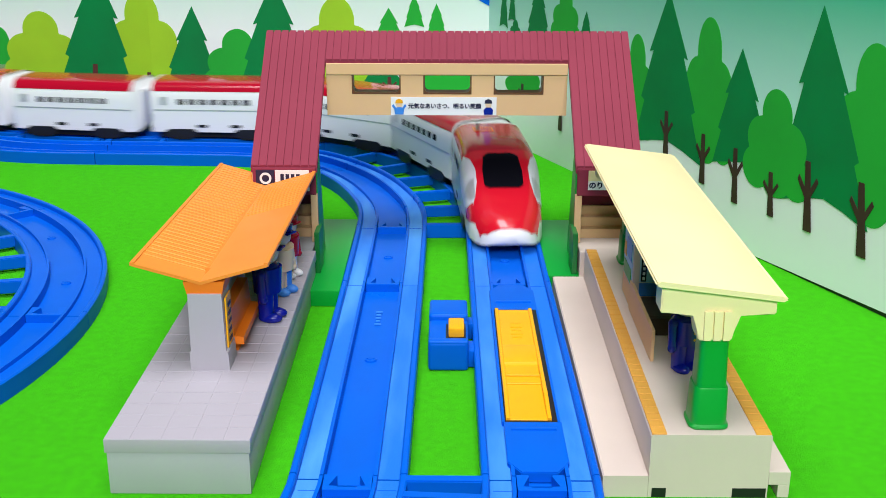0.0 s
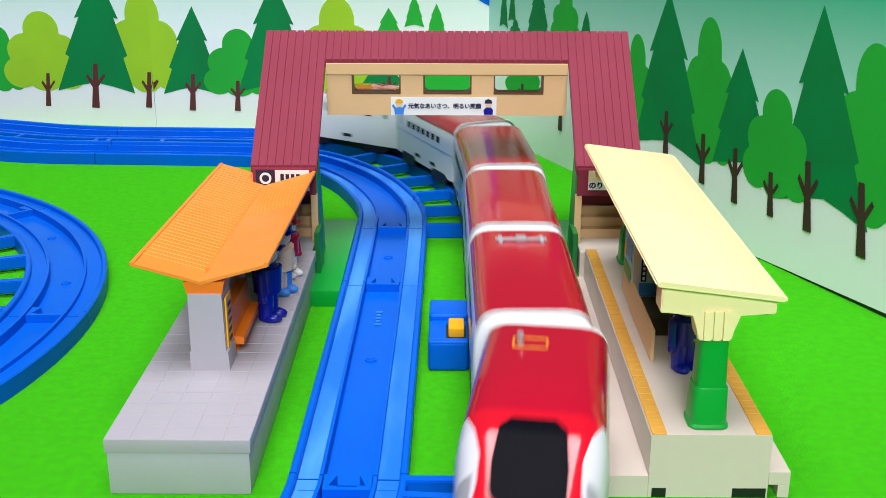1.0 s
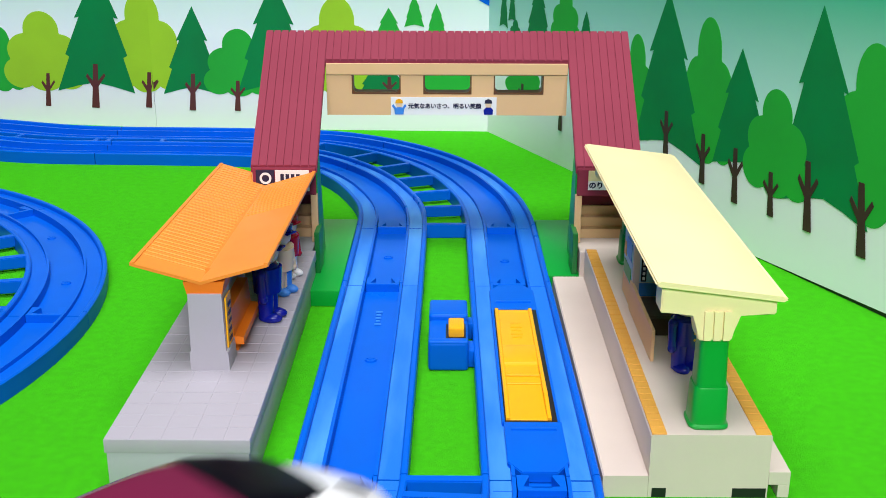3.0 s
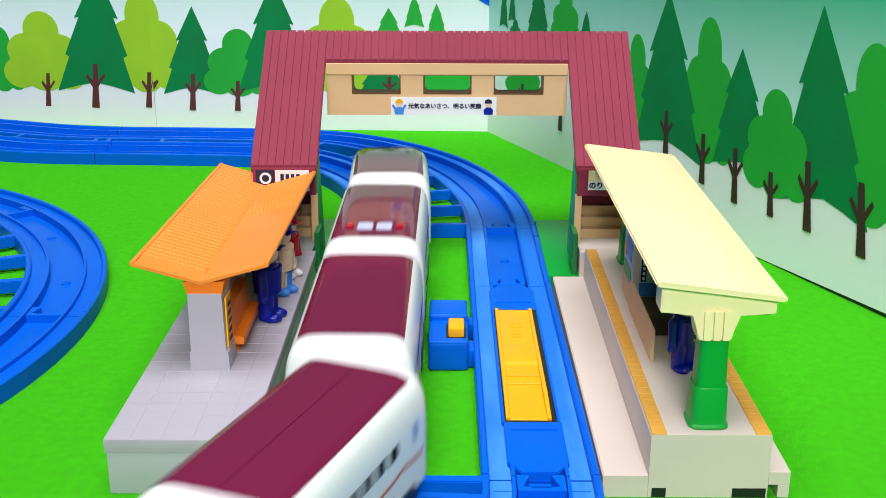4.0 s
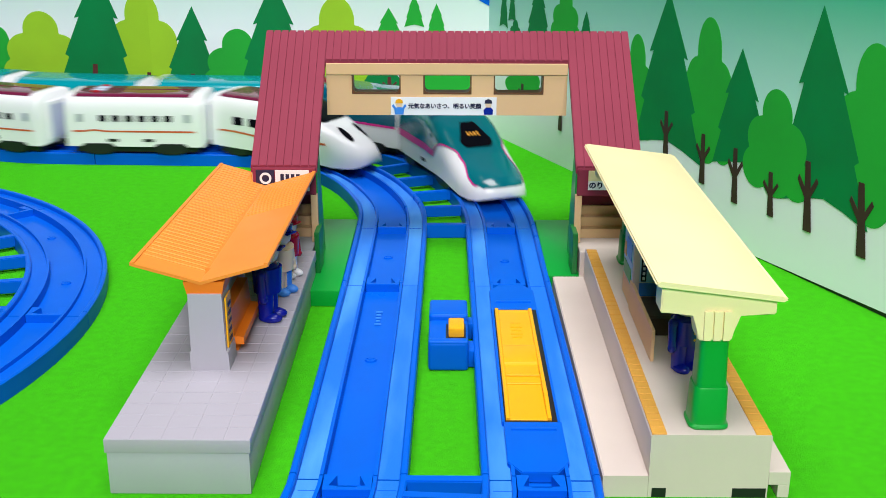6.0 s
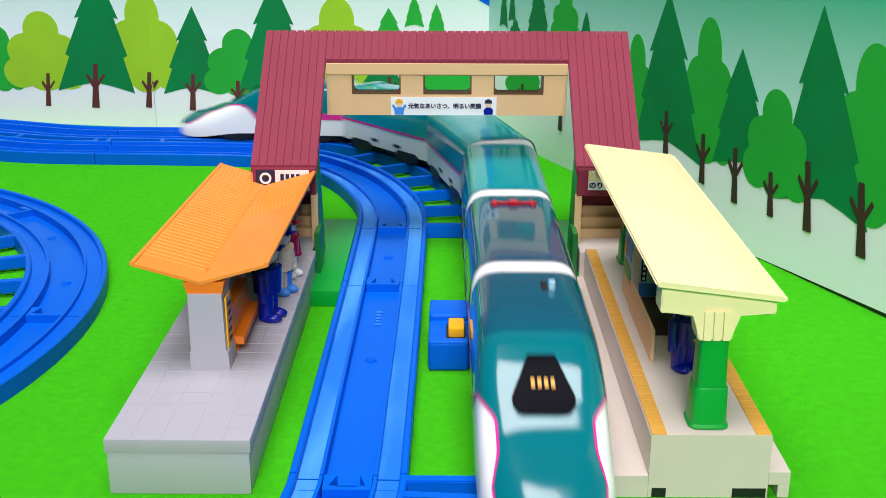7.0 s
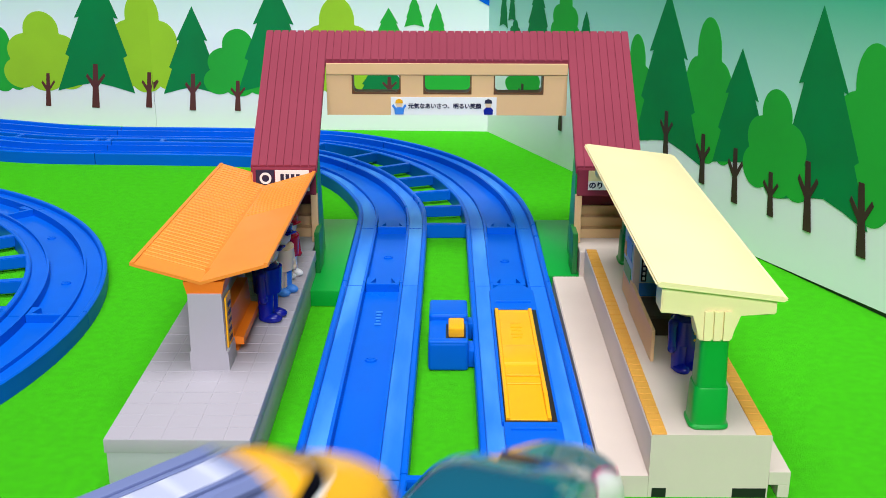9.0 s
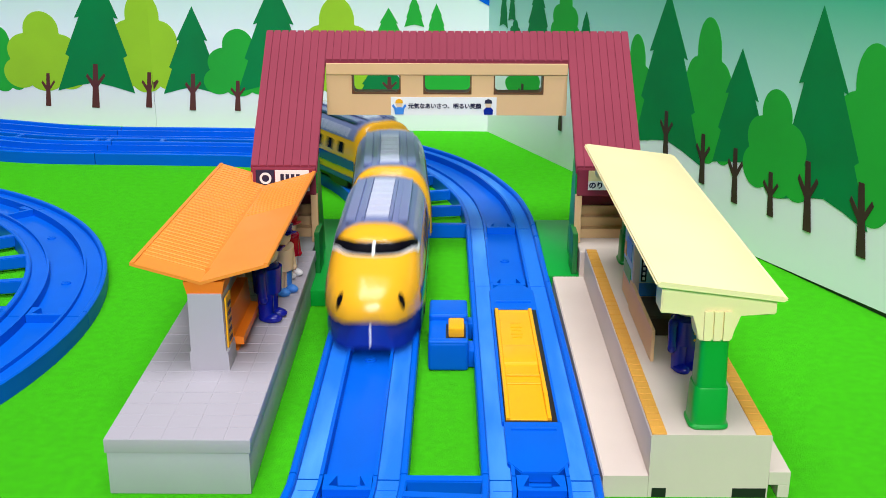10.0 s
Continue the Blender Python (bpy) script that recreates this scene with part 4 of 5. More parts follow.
# ---- trains ----
class Shell:
    """A car's skin, by length d from its rear end (0) to its nose (length) and by an angle across it."""
    def __init__(self, length, half, bottom, top, nose=None, power=3.6):
        self.len, self.half, self.zb, self.zt, self.nose, self.n = length, half, bottom, top, nose, power

    def dims(self, d):
        w, zb, zt = self.half, self.zb, self.zt
        if self.nose:
            e = self.len - d
            w = np.interp(e, [r[0] for r in self.nose], [r[1] for r in self.nose])
            zt = np.interp(e, [r[0] for r in self.nose], [r[2] for r in self.nose])
            zb = np.interp(e, [r[0] for r in self.nose], [r[3] for r in self.nose])
        else:
            e = self.len - d
        n = self.n if not self.nose else np.interp(e, [0, 1.5, 7], [2.2, 2.6, self.n])
        return w, zb, zt, n

    def point(self, d, a, off=0.0):
        """a runs from -1 (left foot) over 0 (roof) to 1 (right foot)."""
        w, zb, zt, n = self.dims(d)
        th = a * math.pi / 2
        x = math.copysign(abs(math.sin(th)) ** (2 / n), th) * (w + off)
        z = zb + (zt - zb + off) * abs(math.cos(th)) ** (2 / n)
        return Vector((x, d - self.len / 2, z))

    def a_of_z(self, d, z):
        w, zb, zt, n = self.dims(d)
        f = min(1, max(0, (z - zb) / (zt - zb)))
        return math.acos(f ** (n / 2)) / (math.pi / 2)

    def a_of_x(self, d, x):
        w, zb, zt, n = self.dims(d)
        f = min(1, abs(x) / w)
        return math.copysign(math.asin(f ** (n / 2)) / (math.pi / 2), x)

    def stations(self):
        if not self.nose:
            return [0.0, 0.06, 0.18] + list(np.linspace(0.5, self.len - 0.5, 9)) + [self.len - 0.18, self.len - 0.06, self.len]
        k = self.nose[-1][0]
        return [0.0, 0.06, 0.18] + list(np.linspace(0.6, self.len - k, 6)) + list(self.len - np.linspace(k, 0, 44)[1:] ** 1.0)

    def body(self, bm):
        angles = []
        for i in range(41):
            angles.append(-1 + 2 * i / 40)
        rings = []
        ds = self.stations()
        for d in ds:
            off = 0.0
            if d < 0.2:
                off = -0.12 * (1 - d / 0.2)
            if not self.nose and d > self.len - 0.2:
                off = -0.12 * (1 - (self.len - d) / 0.2)
            rings.append([bm.verts.new(self.point(d, a, off)) for a in angles])
        for a, b in zip(rings, rings[1:]):
            for i in range(40):
                bm.faces.new((a[i], a[i + 1], b[i + 1], b[i]))
            bm.faces.new((a[0], b[0], b[-1], a[-1]))
        bm.faces.new(rings[0])
        bm.faces.new(rings[-1][::-1])
        return bm

    def patch(self, bm, edges, off, na=8):
        """A skin patch proud of the shell: edges gives, for each d, the two angles."""
        prev = None
        for d, a0, a1 in edges:
            row = [bm.verts.new(self.point(d, a0 + (a1 - a0) * i / na, off)) for i in range(na + 1)]
            if prev:
                for i in range(na):
                    bm.faces.new((prev[i], prev[i + 1], row[i + 1], row[i]))
            prev = row
        return bm

    def roof(self, bm, d0, d1, half, off, n=10):
        es = []
        for d in np.linspace(d0, d1, n):
            w = half(d) if callable(half) else half
            a = self.a_of_x(d, w)
            es.append((d, -a, a))
        return self.patch(bm, es, off, na=12)

    def side(self, bm, d0, d1, z0, z1, off, n=4, sides=(-1, 1)):
        for s in sides:
            es = []
            for d in np.linspace(d0, d1, n):
                f0 = z0(d) if callable(z0) else z0
                f1 = z1(d) if callable(z1) else z1
                es.append((d, s * self.a_of_z(d, f0), s * self.a_of_z(d, f1)))
            self.patch(bm, es, off, na=5)
        return bm

    def oval(self, bm, dc, xc, rd, rx, off, n=14):
        """An oval on the top of the nose."""
        ring = []
        c = bm.verts.new(self.point(dc, self.a_of_x(dc, xc), off))
        for k in range(n):
            t = 2 * math.pi * k / n
            d = dc + rd * math.cos(t)
            ring.append(bm.verts.new(self.point(d, self.a_of_x(d, xc + rx * math.sin(t)), off)))
        for k in range(n):
            bm.faces.new((c, ring[k], ring[(k + 1) % n]))
        return bm


HALF, FOOT, ROOF = 2.55, 1.6, 5.8
MID = 11.15


def running_gear(car, length, lead=False):
    """Dark underframe and four wheels that stand in the track's grooves."""
    part("underframe", boxes((-1.9, 1.9, -length / 2 + 0.5, length / 2 - (1.9 if lead else 0.5), 1.0, 1.5), bevel=0.05), DARK, car)
    for y in (-length / 2 + 2.6, length / 2 - 2.6):
        for s in (-1, 1):
            bm = bmesh.new()
            tube(bm, (s * 1.3, y, 1.4), (s * 1.75, y, 1.4), 0.74, seg=20)
            tube(bm, (s * 1.74, y, 1.4), (s * 1.80, y, 1.4), 0.4, seg=16)
            part("wheel", bm, DARK, car)
    for e in (-1,) if lead else (-1, 1):
        f = e * length / 2
        part("gangway", boxes((-1.3, 1.3, min(f, f + e * 0.16), max(f, f + e * 0.16), 1.9, 5.0), bevel=0.06), PAPER, car, "pale door frame in the end wall")
        part("end_door", boxes((-0.95, 0.95, min(f + e * 0.1, f + e * 0.18), max(f + e * 0.1, f + e * 0.18), 2.0, 4.7), bevel=0.03), ROOF_PALE, car, "pale grey end door")
    # side frames of the two bogies, over the wheels
    for y in (-length / 2 + 2.6, length / 2 - (5.6 if lead else 2.6)):
        for sd in (-1, 1):
            bm = bmesh.new()
            x = sd * (2.46 if lead else 2.52)
            prism(bm, [(y - 1.3, 1.2), (y - 1.4, 1.65), (y - 1.05, 1.86), (y + 1.05, 1.86), (y + 1.4, 1.65), (y + 1.3, 1.2), (y + 0.6, 1.0), (y - 0.6, 1.0)], x - 0.06, x + 0.06, "x")
            part("bogie_frame", bm, DARK, car, "dark bogie side frame")
    for sd in (-1, 1):
        for y in (-0.12,) if lead else (-0.1, 0.16):
            part("vent", boxes((sd * 2.5 - 0.08, sd * 2.5 + 0.08, y * length - 0.5, y * length + 0.4, 2.0, 2.25), bevel=0.02), DARK, car)
    part("coupler", boxes((-0.3, 0.3, -length / 2 - 0.5, -length / 2 + 0.8, 1.35, 1.7), bevel=0.05), DARK, car)


def side_windows(car, sh, d0, d1, count, z0, z1, mat=None, fill=0.62, name="window"):
    step = (d1 - d0) / count
    for k in range(count):
        a = d0 + k * step
        for sd in (-1, 1):
            bm = bmesh.new()
            sh.side(bm, a, a + step * fill, z0, z1, 0.025, 2, (sd,))
            part(name, bm, mat or GLASS, car)


def collar(car, sh, d0, d1, mat, off=0.05):
    bm = bmesh.new()
    es = [(d, -0.97, 0.97) for d in np.linspace(d0, d1, 4)]
    sh.patch(bm, es, off, na=40)
    part("end_collar", bm, mat, car, "", smooth=40)


def inset(car, sh, d0, d1):
    """A pale band across the roof between two cars."""
    bm = bmesh.new()
    sh.roof(bm, d0, d1, 2.12, 0.07, 4)
    part("end_band", bm, WHITE, car, "white band across the roof end", smooth=40)


def pantograph(car, y, mat=None, z=5.85):
    bm = boxes((-1.25, 1.25, y - 0.1, y + 0.1, z, z + 0.16), (-1.1, -0.9, y - 0.55, y + 0.4, z - 0.05, z + 0.12), (0.9, 1.1, y - 0.55, y + 0.4, z - 0.05, z + 0.12), (-0.25, 0.25, y - 0.3, y + 0.3, z, z + 0.22), bevel=0.04)
    part("pantograph", bm, mat or SILVER, car)


# noses: distance back from the tip, half width, top and foot
NOSE_RED = [(0, 0.45, 1.95, 1.6), (0.1, 0.95, 2.2, 1.45), (0.3, 1.3, 2.45, 1.3), (0.8, 1.78, 2.75, 1.2), (1.5, 2.14, 3.05, 1.15), (2.4, 2.4, 3.42, 1.2), (3.5, 2.5, 3.95, 1.35), (4.7, 2.55, 4.6, 1.5), (6.0, 2.55, 5.25, 1.6), (7.4, 2.55, 5.66, 1.6), (9.0, 2.55, 5.8, 1.6)]
NOSE_WHITE = [(0, 0.5, 1.95, 1.6), (0.1, 0.98, 2.25, 1.45), (0.3, 1.2, 2.55, 1.3), (0.8, 1.64, 2.95, 1.2), (1.5, 1.98, 3.4, 1.15), (2.6, 2.32, 4.0, 1.2), (4.0, 2.52, 4.6, 1.4), (5.2, 2.55, 5.1, 1.55), (6.4, 2.55, 5.5, 1.6), (7.8, 2.55, 5.74, 1.6), (9.0, 2.55, 5.8, 1.6)]
NOSE_GREEN = [(0, 0.6, 1.8, 1.5), (0.1, 1.1, 2.05, 1.35), (0.3, 1.5, 2.3, 1.25), (0.8, 1.98, 2.62, 1.15), (1.5, 2.26, 2.9, 1.1), (2.6, 2.46, 3.2, 1.15), (4.0, 2.52, 3.6, 1.35), (5.4, 2.55, 4.25, 1.55), (6.8, 2.55, 5.0, 1.6), (8.0, 2.55, 5.5, 1.6), (9.2, 2.55, 5.74, 1.6), (10.5, 2.55, 5.8, 1.6)]
NOSE_YELLOW = [(0, 0.5, 2.85, 2.55), (0.1, 0.95, 3.12, 2.42), (0.3, 1.25, 3.45, 2.36), (0.8, 1.72, 3.85, 2.36), (1.6, 2.1, 4.25, 2.36), (2.6, 2.38, 4.62, 2.3), (3.4, 2.48, 4.95, 2.15), (4.2, 2.52, 5.4, 1.9), (5.0, 2.55, 5.66, 1.6), (6.0, 2.55, 5.76, 1.6), (7.0, 2.55, 5.8, 1.6)]


def shell_body(name, sh, mat, car, label=""):
    bm = bmesh.new()
    sh.body(bm)
    return part(name, bm, mat, car, label, smooth=60)


def red_lead():
    n = 14.3
    car = root("train_car")
    sh = Shell(n, HALF, FOOT, ROOF, [(e, w * (0.955 if e < 6 else 1.0), zt, zb) for e, w, zt, zb in NOSE_RED], 6)
    shell_body("body", sh, WHITE, car, "glossy white plastic body")
    bm = bmesh.new()
    sh.roof(bm, 0.15, n - 7.0, 2.4, 0.03, 14)
    part("roof_skin", bm, RED, car, "glossy red roof", smooth=60)
    bm = bmesh.new()
    es = []
    for d in [*np.linspace(n - 7.05, n - 1.5, 40), *np.linspace(n - 1.45, n - 0.2, 26)]:
        e = n - d
        wide = sh.a_of_x(d, np.interp(e, [0.2, 0.3, 0.5, 0.9, 1.5], [0.25, 0.85, 1.3, 1.72, 2.02]))
        low = sh.a_of_z(d, np.interp(e, [1.2, 3.4, 4.6, 7.05], [2.3, 2.1, 3.6, 4.9]))
        f = min(1, max(0, (e - 0.9) / 0.9))
        a = wide * (1 - f) + low * f
        es.append((d, -a, a))
    sh.patch(bm, es, 0.04, na=28)
    part("nose_skin", bm, RED_NOSE, car, "glossy red nose", smooth=60)
    for sd in (-1, 1):
        for name, e0, e1, ins, outs, mt, off, lab in (
                ("cheek_panel", 2.75, 6.9, ([2.75, 3.3, 4.2, 5.2, 6.1, 6.9], [1.98, 1.8, 1.64, 1.64, 1.9, 2.25]), ([2.75, 3.4, 4.2, 5.5, 6.9], [3.4, 2.7, 2.6, 3.2, 4.7]), CHEEK, 0.07, "pale silver cheek panel"),
                ("cheek_vent", 3.15, 4.55, ([3.15, 4.55], [1.8, 1.78]), ([3.15, 4.4, 4.55], [3.3, 3.15, 4.0]), SILVER, 0.09, "silver grey cheek vent")):
            bm = bmesh.new()
            es = []
            for d in np.linspace(n - e1, n - e0, 24):
                a0 = sh.a_of_x(d, np.interp(n - d, *ins))
                es.append((d, sd * a0, sd * max(a0 + 0.01, sh.a_of_z(d, np.interp(n - d, *outs)))))
            sh.patch(bm, es, off, na=8)
            part(name, bm, mt, car, lab, smooth=60)
    bm = bmesh.new()
    sh.roof(bm, n - 6.6, n - 3.5, lambda d: np.interp(n - d, [3.5, 3.75, 4.9, 6.2, 6.6], [0.9, 1.2, 1.22, 1.08, 0.7]), 0.10, 16)
    part("windscreen", bm, GLASS, car, "black glossy windscreen", smooth=60)
    collar(car, sh, 0.06, 0.3, WHITE)
    side_windows(car, sh, 2.9, n - 7.6, 3, 3.95, 4.4)
    for d0 in (1.2, n - 7.2):
        for sd in (-1, 1):
            bm = bmesh.new()
            sh.side(bm, d0, d0 + 0.55, 3.9, 4.6, 0.02, 2, (sd,))
            part("door_window", bm, SILVER, car)
    bm = bmesh.new()
    tube(bm, (0.9, -n / 2 + 2.2, 5.4), (0.9, -n / 2 + 2.2, 6.3), 0.13)
    part("power_switch", bm, SILVER, car, "switch stalk in the roof")
    part("roof_line", boxes((-0.15, 1.2, -n / 2 + 2.5, -n / 2 + 2.56, 5.8, 5.86), (-0.15, 1.2, -n / 2 + 1.6, -n / 2 + 1.66, 5.8, 5.86), (-0.15, -0.09, -n / 2 + 1.6, -n / 2 + 2.56, 5.8, 5.86), (1.14, 1.2, -n / 2 + 1.6, -n / 2 + 2.56, 5.8, 5.86)), GOLD, car)
    running_gear(car, n, True)
    return car, n


def red_mid(panto):
    car = root("train_car")
    sh = Shell(MID, HALF, FOOT, ROOF, None, 6)
    shell_body("body", sh, WHITE, car, "glossy white plastic body")
    bm = bmesh.new()
    sh.roof(bm, 0.12, MID - 0.12, 2.4, 0.03, 8)
    part("roof_skin", bm, RED, car, "glossy red roof", smooth=60)
    if panto:
        pantograph(car, -MID / 2 + 1.9)
    collar(car, sh, 0.04, 0.24, WHITE)
    collar(car, sh, MID - 0.24, MID - 0.04, WHITE)
    side_windows(car, sh, 2.4, MID - 2.2, 7, 3.95, 4.4)
    for sd in (-1, 1):
        bm = bmesh.new()
        sh.side(bm, 0.9, 1.45, 3.9, 4.6, 0.02, 2, (sd,))
        part("door_window", bm, SILVER, car)
    for sd in (-1, 1):
        bm = bmesh.new()
        sh.side(bm, 0.3, MID - 0.3, 3.42, 3.52, 0.02, 2, (sd,))
        part("waist_line", bm, SILVER, car, "thin grey waist line")
    running_gear(car, MID)
    return car, MID


def white_lead():
    n = 14.65
    car = root("train_car")
    sh = Shell(n, HALF, FOOT, ROOF, NOSE_WHITE, 6)
    shell_body("body", sh, WHITE, car, "glossy white plastic body")
    bm = bmesh.new()
    sh.roof(bm, 0.85, n - 7.0, 2.08, 0.03, 14)
    part("roof_skin", bm, PLUM, car, "plum tinted glossy roof", smooth=60)
    bm = bmesh.new()
    sh.roof(bm, n - 7.1, n - 3.6, lambda d: np.interp(n - d, [3.6, 3.68, 3.85, 4.3, 4.9, 4.92, 7.1], [0.9, 1.3, 1.5, 1.68, 1.78, 2.0, 2.06]), 0.06, 40)
    part("windscreen", bm, GLASS, car, "black wrap-round windscreen", smooth=60)
    for s in (-1, 1):
        bm = bmesh.new()
        sh.oval(bm, n - 2.05, s * 0.92, 0.74, 0.25, 0.05, 24)
        part("headlight", bm, GLASS, car, "black oval headlight")
    for sd in (-1, 1):
        bm = bmesh.new()
        sh.side(bm, 1.0, n - 3.0, lambda d: 2.78 + 0.1 * math.sin(d * 0.7), lambda d: 2.93 + 0.1 * math.sin(d * 0.7), 0.02, 30, (sd,))
        part("side_stripe", bm, STRIPE, car, "vermilion waist stripe")
    side_windows(car, sh, 2.6, n - 5.5, 4, 3.5, 4.15)
    running_gear(car, n, True)
    return car, n


def white_mid(unit):
    car = root("train_car")
    sh = Shell(MID, HALF, FOOT, ROOF, None, 6)
    shell_body("body", sh, WHITE, car, "glossy white plastic body")
    bm = bmesh.new()
    sh.roof(bm, 0.85, MID - 0.75, 2.08, 0.03, 8)
    part("roof_skin", bm, PLUM, car, "plum tinted glossy roof", smooth=60)
    if unit:
        y = unit * (MID / 2 - 2.4)
        for x in (-0.48, 0.48):
            part("roof_unit", boxes((x - 0.4, x + 0.4, y - 0.55, y + 0.55, 5.75, 5.92), bevel=0.12), ROOF_PALE, car, "pale blue roof unit", smooth=40)
        for x in (-1.25, 1.25):
            part("insulator", boxes((x - 0.2, x + 0.2, y - 0.3, y + 0.3, 5.7, 5.95), bevel=0.06), RED, car)
    bm = bmesh.new()
    box(bm, -0.05, 0.05, -MID / 2 + 1.2, MID / 2 - 1.0, 5.81, 5.86)
    part("roof_seam", bm, PLUM, car)
    side_windows(car, sh, 2.4, MID - 2.4, 6, 3.65, 4.15)
    for sd in (-1, 1):
        bm = bmesh.new()
        sh.side(bm, 0.6, MID - 0.6, lambda d: 2.78 + 0.12 * math.exp(-((d - MID + 2.4) / 0.5) ** 2), lambda d: 2.92 + 0.12 * math.exp(-((d - MID + 2.4) / 0.5) ** 2), 0.02, 24, (sd,))
        part("side_stripe", bm, STRIPE, car, "vermilion waist stripe")
    for d0 in (0.9, MID - 1.5):
        for sd in (-1, 1):
            bm = bmesh.new()
            sh.side(bm, d0, d0 + 0.5, 3.6, 4.25, 0.02, 2, (sd,))
            part("door_window", bm, SILVER, car)
    running_gear(car, MID)
    return car, MID


def green_edge(sh, n, d):
    """Where the teal of the upper body ends: low on the sides, drawn in to a narrow tongue on the nose."""
    e = n - d
    low = sh.a_of_z(d, np.interp(e, [5, 9], [2.9, 3.35]))
    tongue = sh.a_of_x(d, np.interp(e, [0.12, 0.24, 0.5, 1.1, 2.0, 3.2, 5.2], [0.3, 0.95, 1.4, 1.85, 1.95, 1.7, 1.75]))
    f = min(1, max(0, (e - 4.6) / 2.6))
    return tongue * (1 - f) + low * f


def green_lead():
    n = 15.15
    car = root("train_car")
    sh = Shell(n, HALF, FOOT, ROOF, NOSE_GREEN, 5.5)
    shell_body("body", sh, WHITE, car, "glossy white plastic lower body")
    bm = bmesh.new()
    es = []
    for d in [0.12, 2, *np.linspace(4, n - 1.2, 44), *np.linspace(n - 1.1, n - 0.12, 22)]:
        a = green_edge(sh, n, d)
        es.append((d, -a, a))
    sh.patch(bm, es, 0.04, na=28)
    part("upper_skin", bm, TEAL, car, "metallic teal upper body", smooth=60)
    for sd in (-1, 1):
        bm = bmesh.new()
        es = []
        for d in np.linspace(0.3, n - 0.9, 40):
            a = green_edge(sh, n, d)
            es.append((d, sd * (a - 0.012), sd * (a + 0.03)))
        sh.patch(bm, es, 0.055, na=2)
        part("side_stripe", bm, PINK, car, "pink waist stripe")
    bm = bmesh.new()
    sh.roof(bm, 0.25, n - 8.6, 2.12, 0.06, 12)
    part("roof_skin", bm, TEAL_DEEP, car, "deep teal tinted roof panel", smooth=60)
    bm = bmesh.new()
    sh.roof(bm, n - 7.2, n - 4.6, lambda d: np.interp(n - d, [4.6, 4.7, 5.0, 5.4, 6.2, 7.2], [0.75, 0.95, 1.12, 1.16, 0.85, 0.5]), 0.10, 28)
    part("windscreen", bm, GLASS, car, "black glossy windscreen", smooth=60)
    bm = bmesh.new()
    for k in range(4):
        x = -0.36 + 0.24 * k
        sh.patch(bm, [(d, sh.a_of_x(d, x - 0.07), sh.a_of_x(d, x + 0.07)) for d in (n - 6.1, n - 5.75)], 0.13, na=2)
    part("cab_mark", bm, GOLD, car)
    inset(car, sh, 0.02, 0.22)
    side_windows(car, sh, 3.0, n - 7.6, 5, 3.95, 4.5)
    bm = bmesh.new()
    tube(bm, (-0.9, -n / 2 + 2.3, 5.4), (-0.9, -n / 2 + 2.3, 6.2), 0.15)
    part("power_switch", bm, PALE_BLUE, car, "pale switch stalk in the roof")
    # no opening is cut; a black plate gives the slot its shade
    part("switch_slot", boxes((-0.72, -0.45, -n / 2 + 1.5, -n / 2 + 2.6, 5.7, 5.9), bevel=0.03), DARK, car, "black plate for the shade in the slot beside the switch")
    running_gear(car, n, True)
    return car, n


def green_mid(skin, panto):
    car = root("train_car")
    sh = Shell(MID, HALF, FOOT, ROOF, None, 5.5)
    shell_body("body", sh, WHITE, car, "glossy white plastic lower body")
    bm = bmesh.new()
    es = []
    for d in np.linspace(0.1, MID - 0.1, 10):
        a = sh.a_of_z(d, 3.35)
        es.append((d, -a, a))
    sh.patch(bm, es, 0.04, na=28)
    part("upper_skin", bm, skin, car, "teal plastic upper body", smooth=60)
    for sd in (-1, 1):
        bm = bmesh.new()
        sh.side(bm, 0.2, MID - 0.2, 3.17, 3.35, 0.05, 4, (sd,))
        part("side_stripe", bm, PINK, car, "pink waist stripe")
    inset(car, sh, 0.02, 0.22)
    side_windows(car, sh, 2.0, MID - 1.6, 8, 3.85, 4.4)
    if panto:
        pantograph(car, -MID / 2 + 1.9, RED)
    # low mouldings on the roof ends
    for y in (-MID / 2 + 0.75, MID / 2 - 0.75):
        part("roof_moulding", boxes((-1.3, 1.3, y - 0.12, y + 0.12, 5.76, 5.88), (-0.45, 0.45, y - 0.24, y + 0.24, 5.76, 5.9), bevel=0.03), skin, car)
    running_gear(car, MID)
    return car, MID


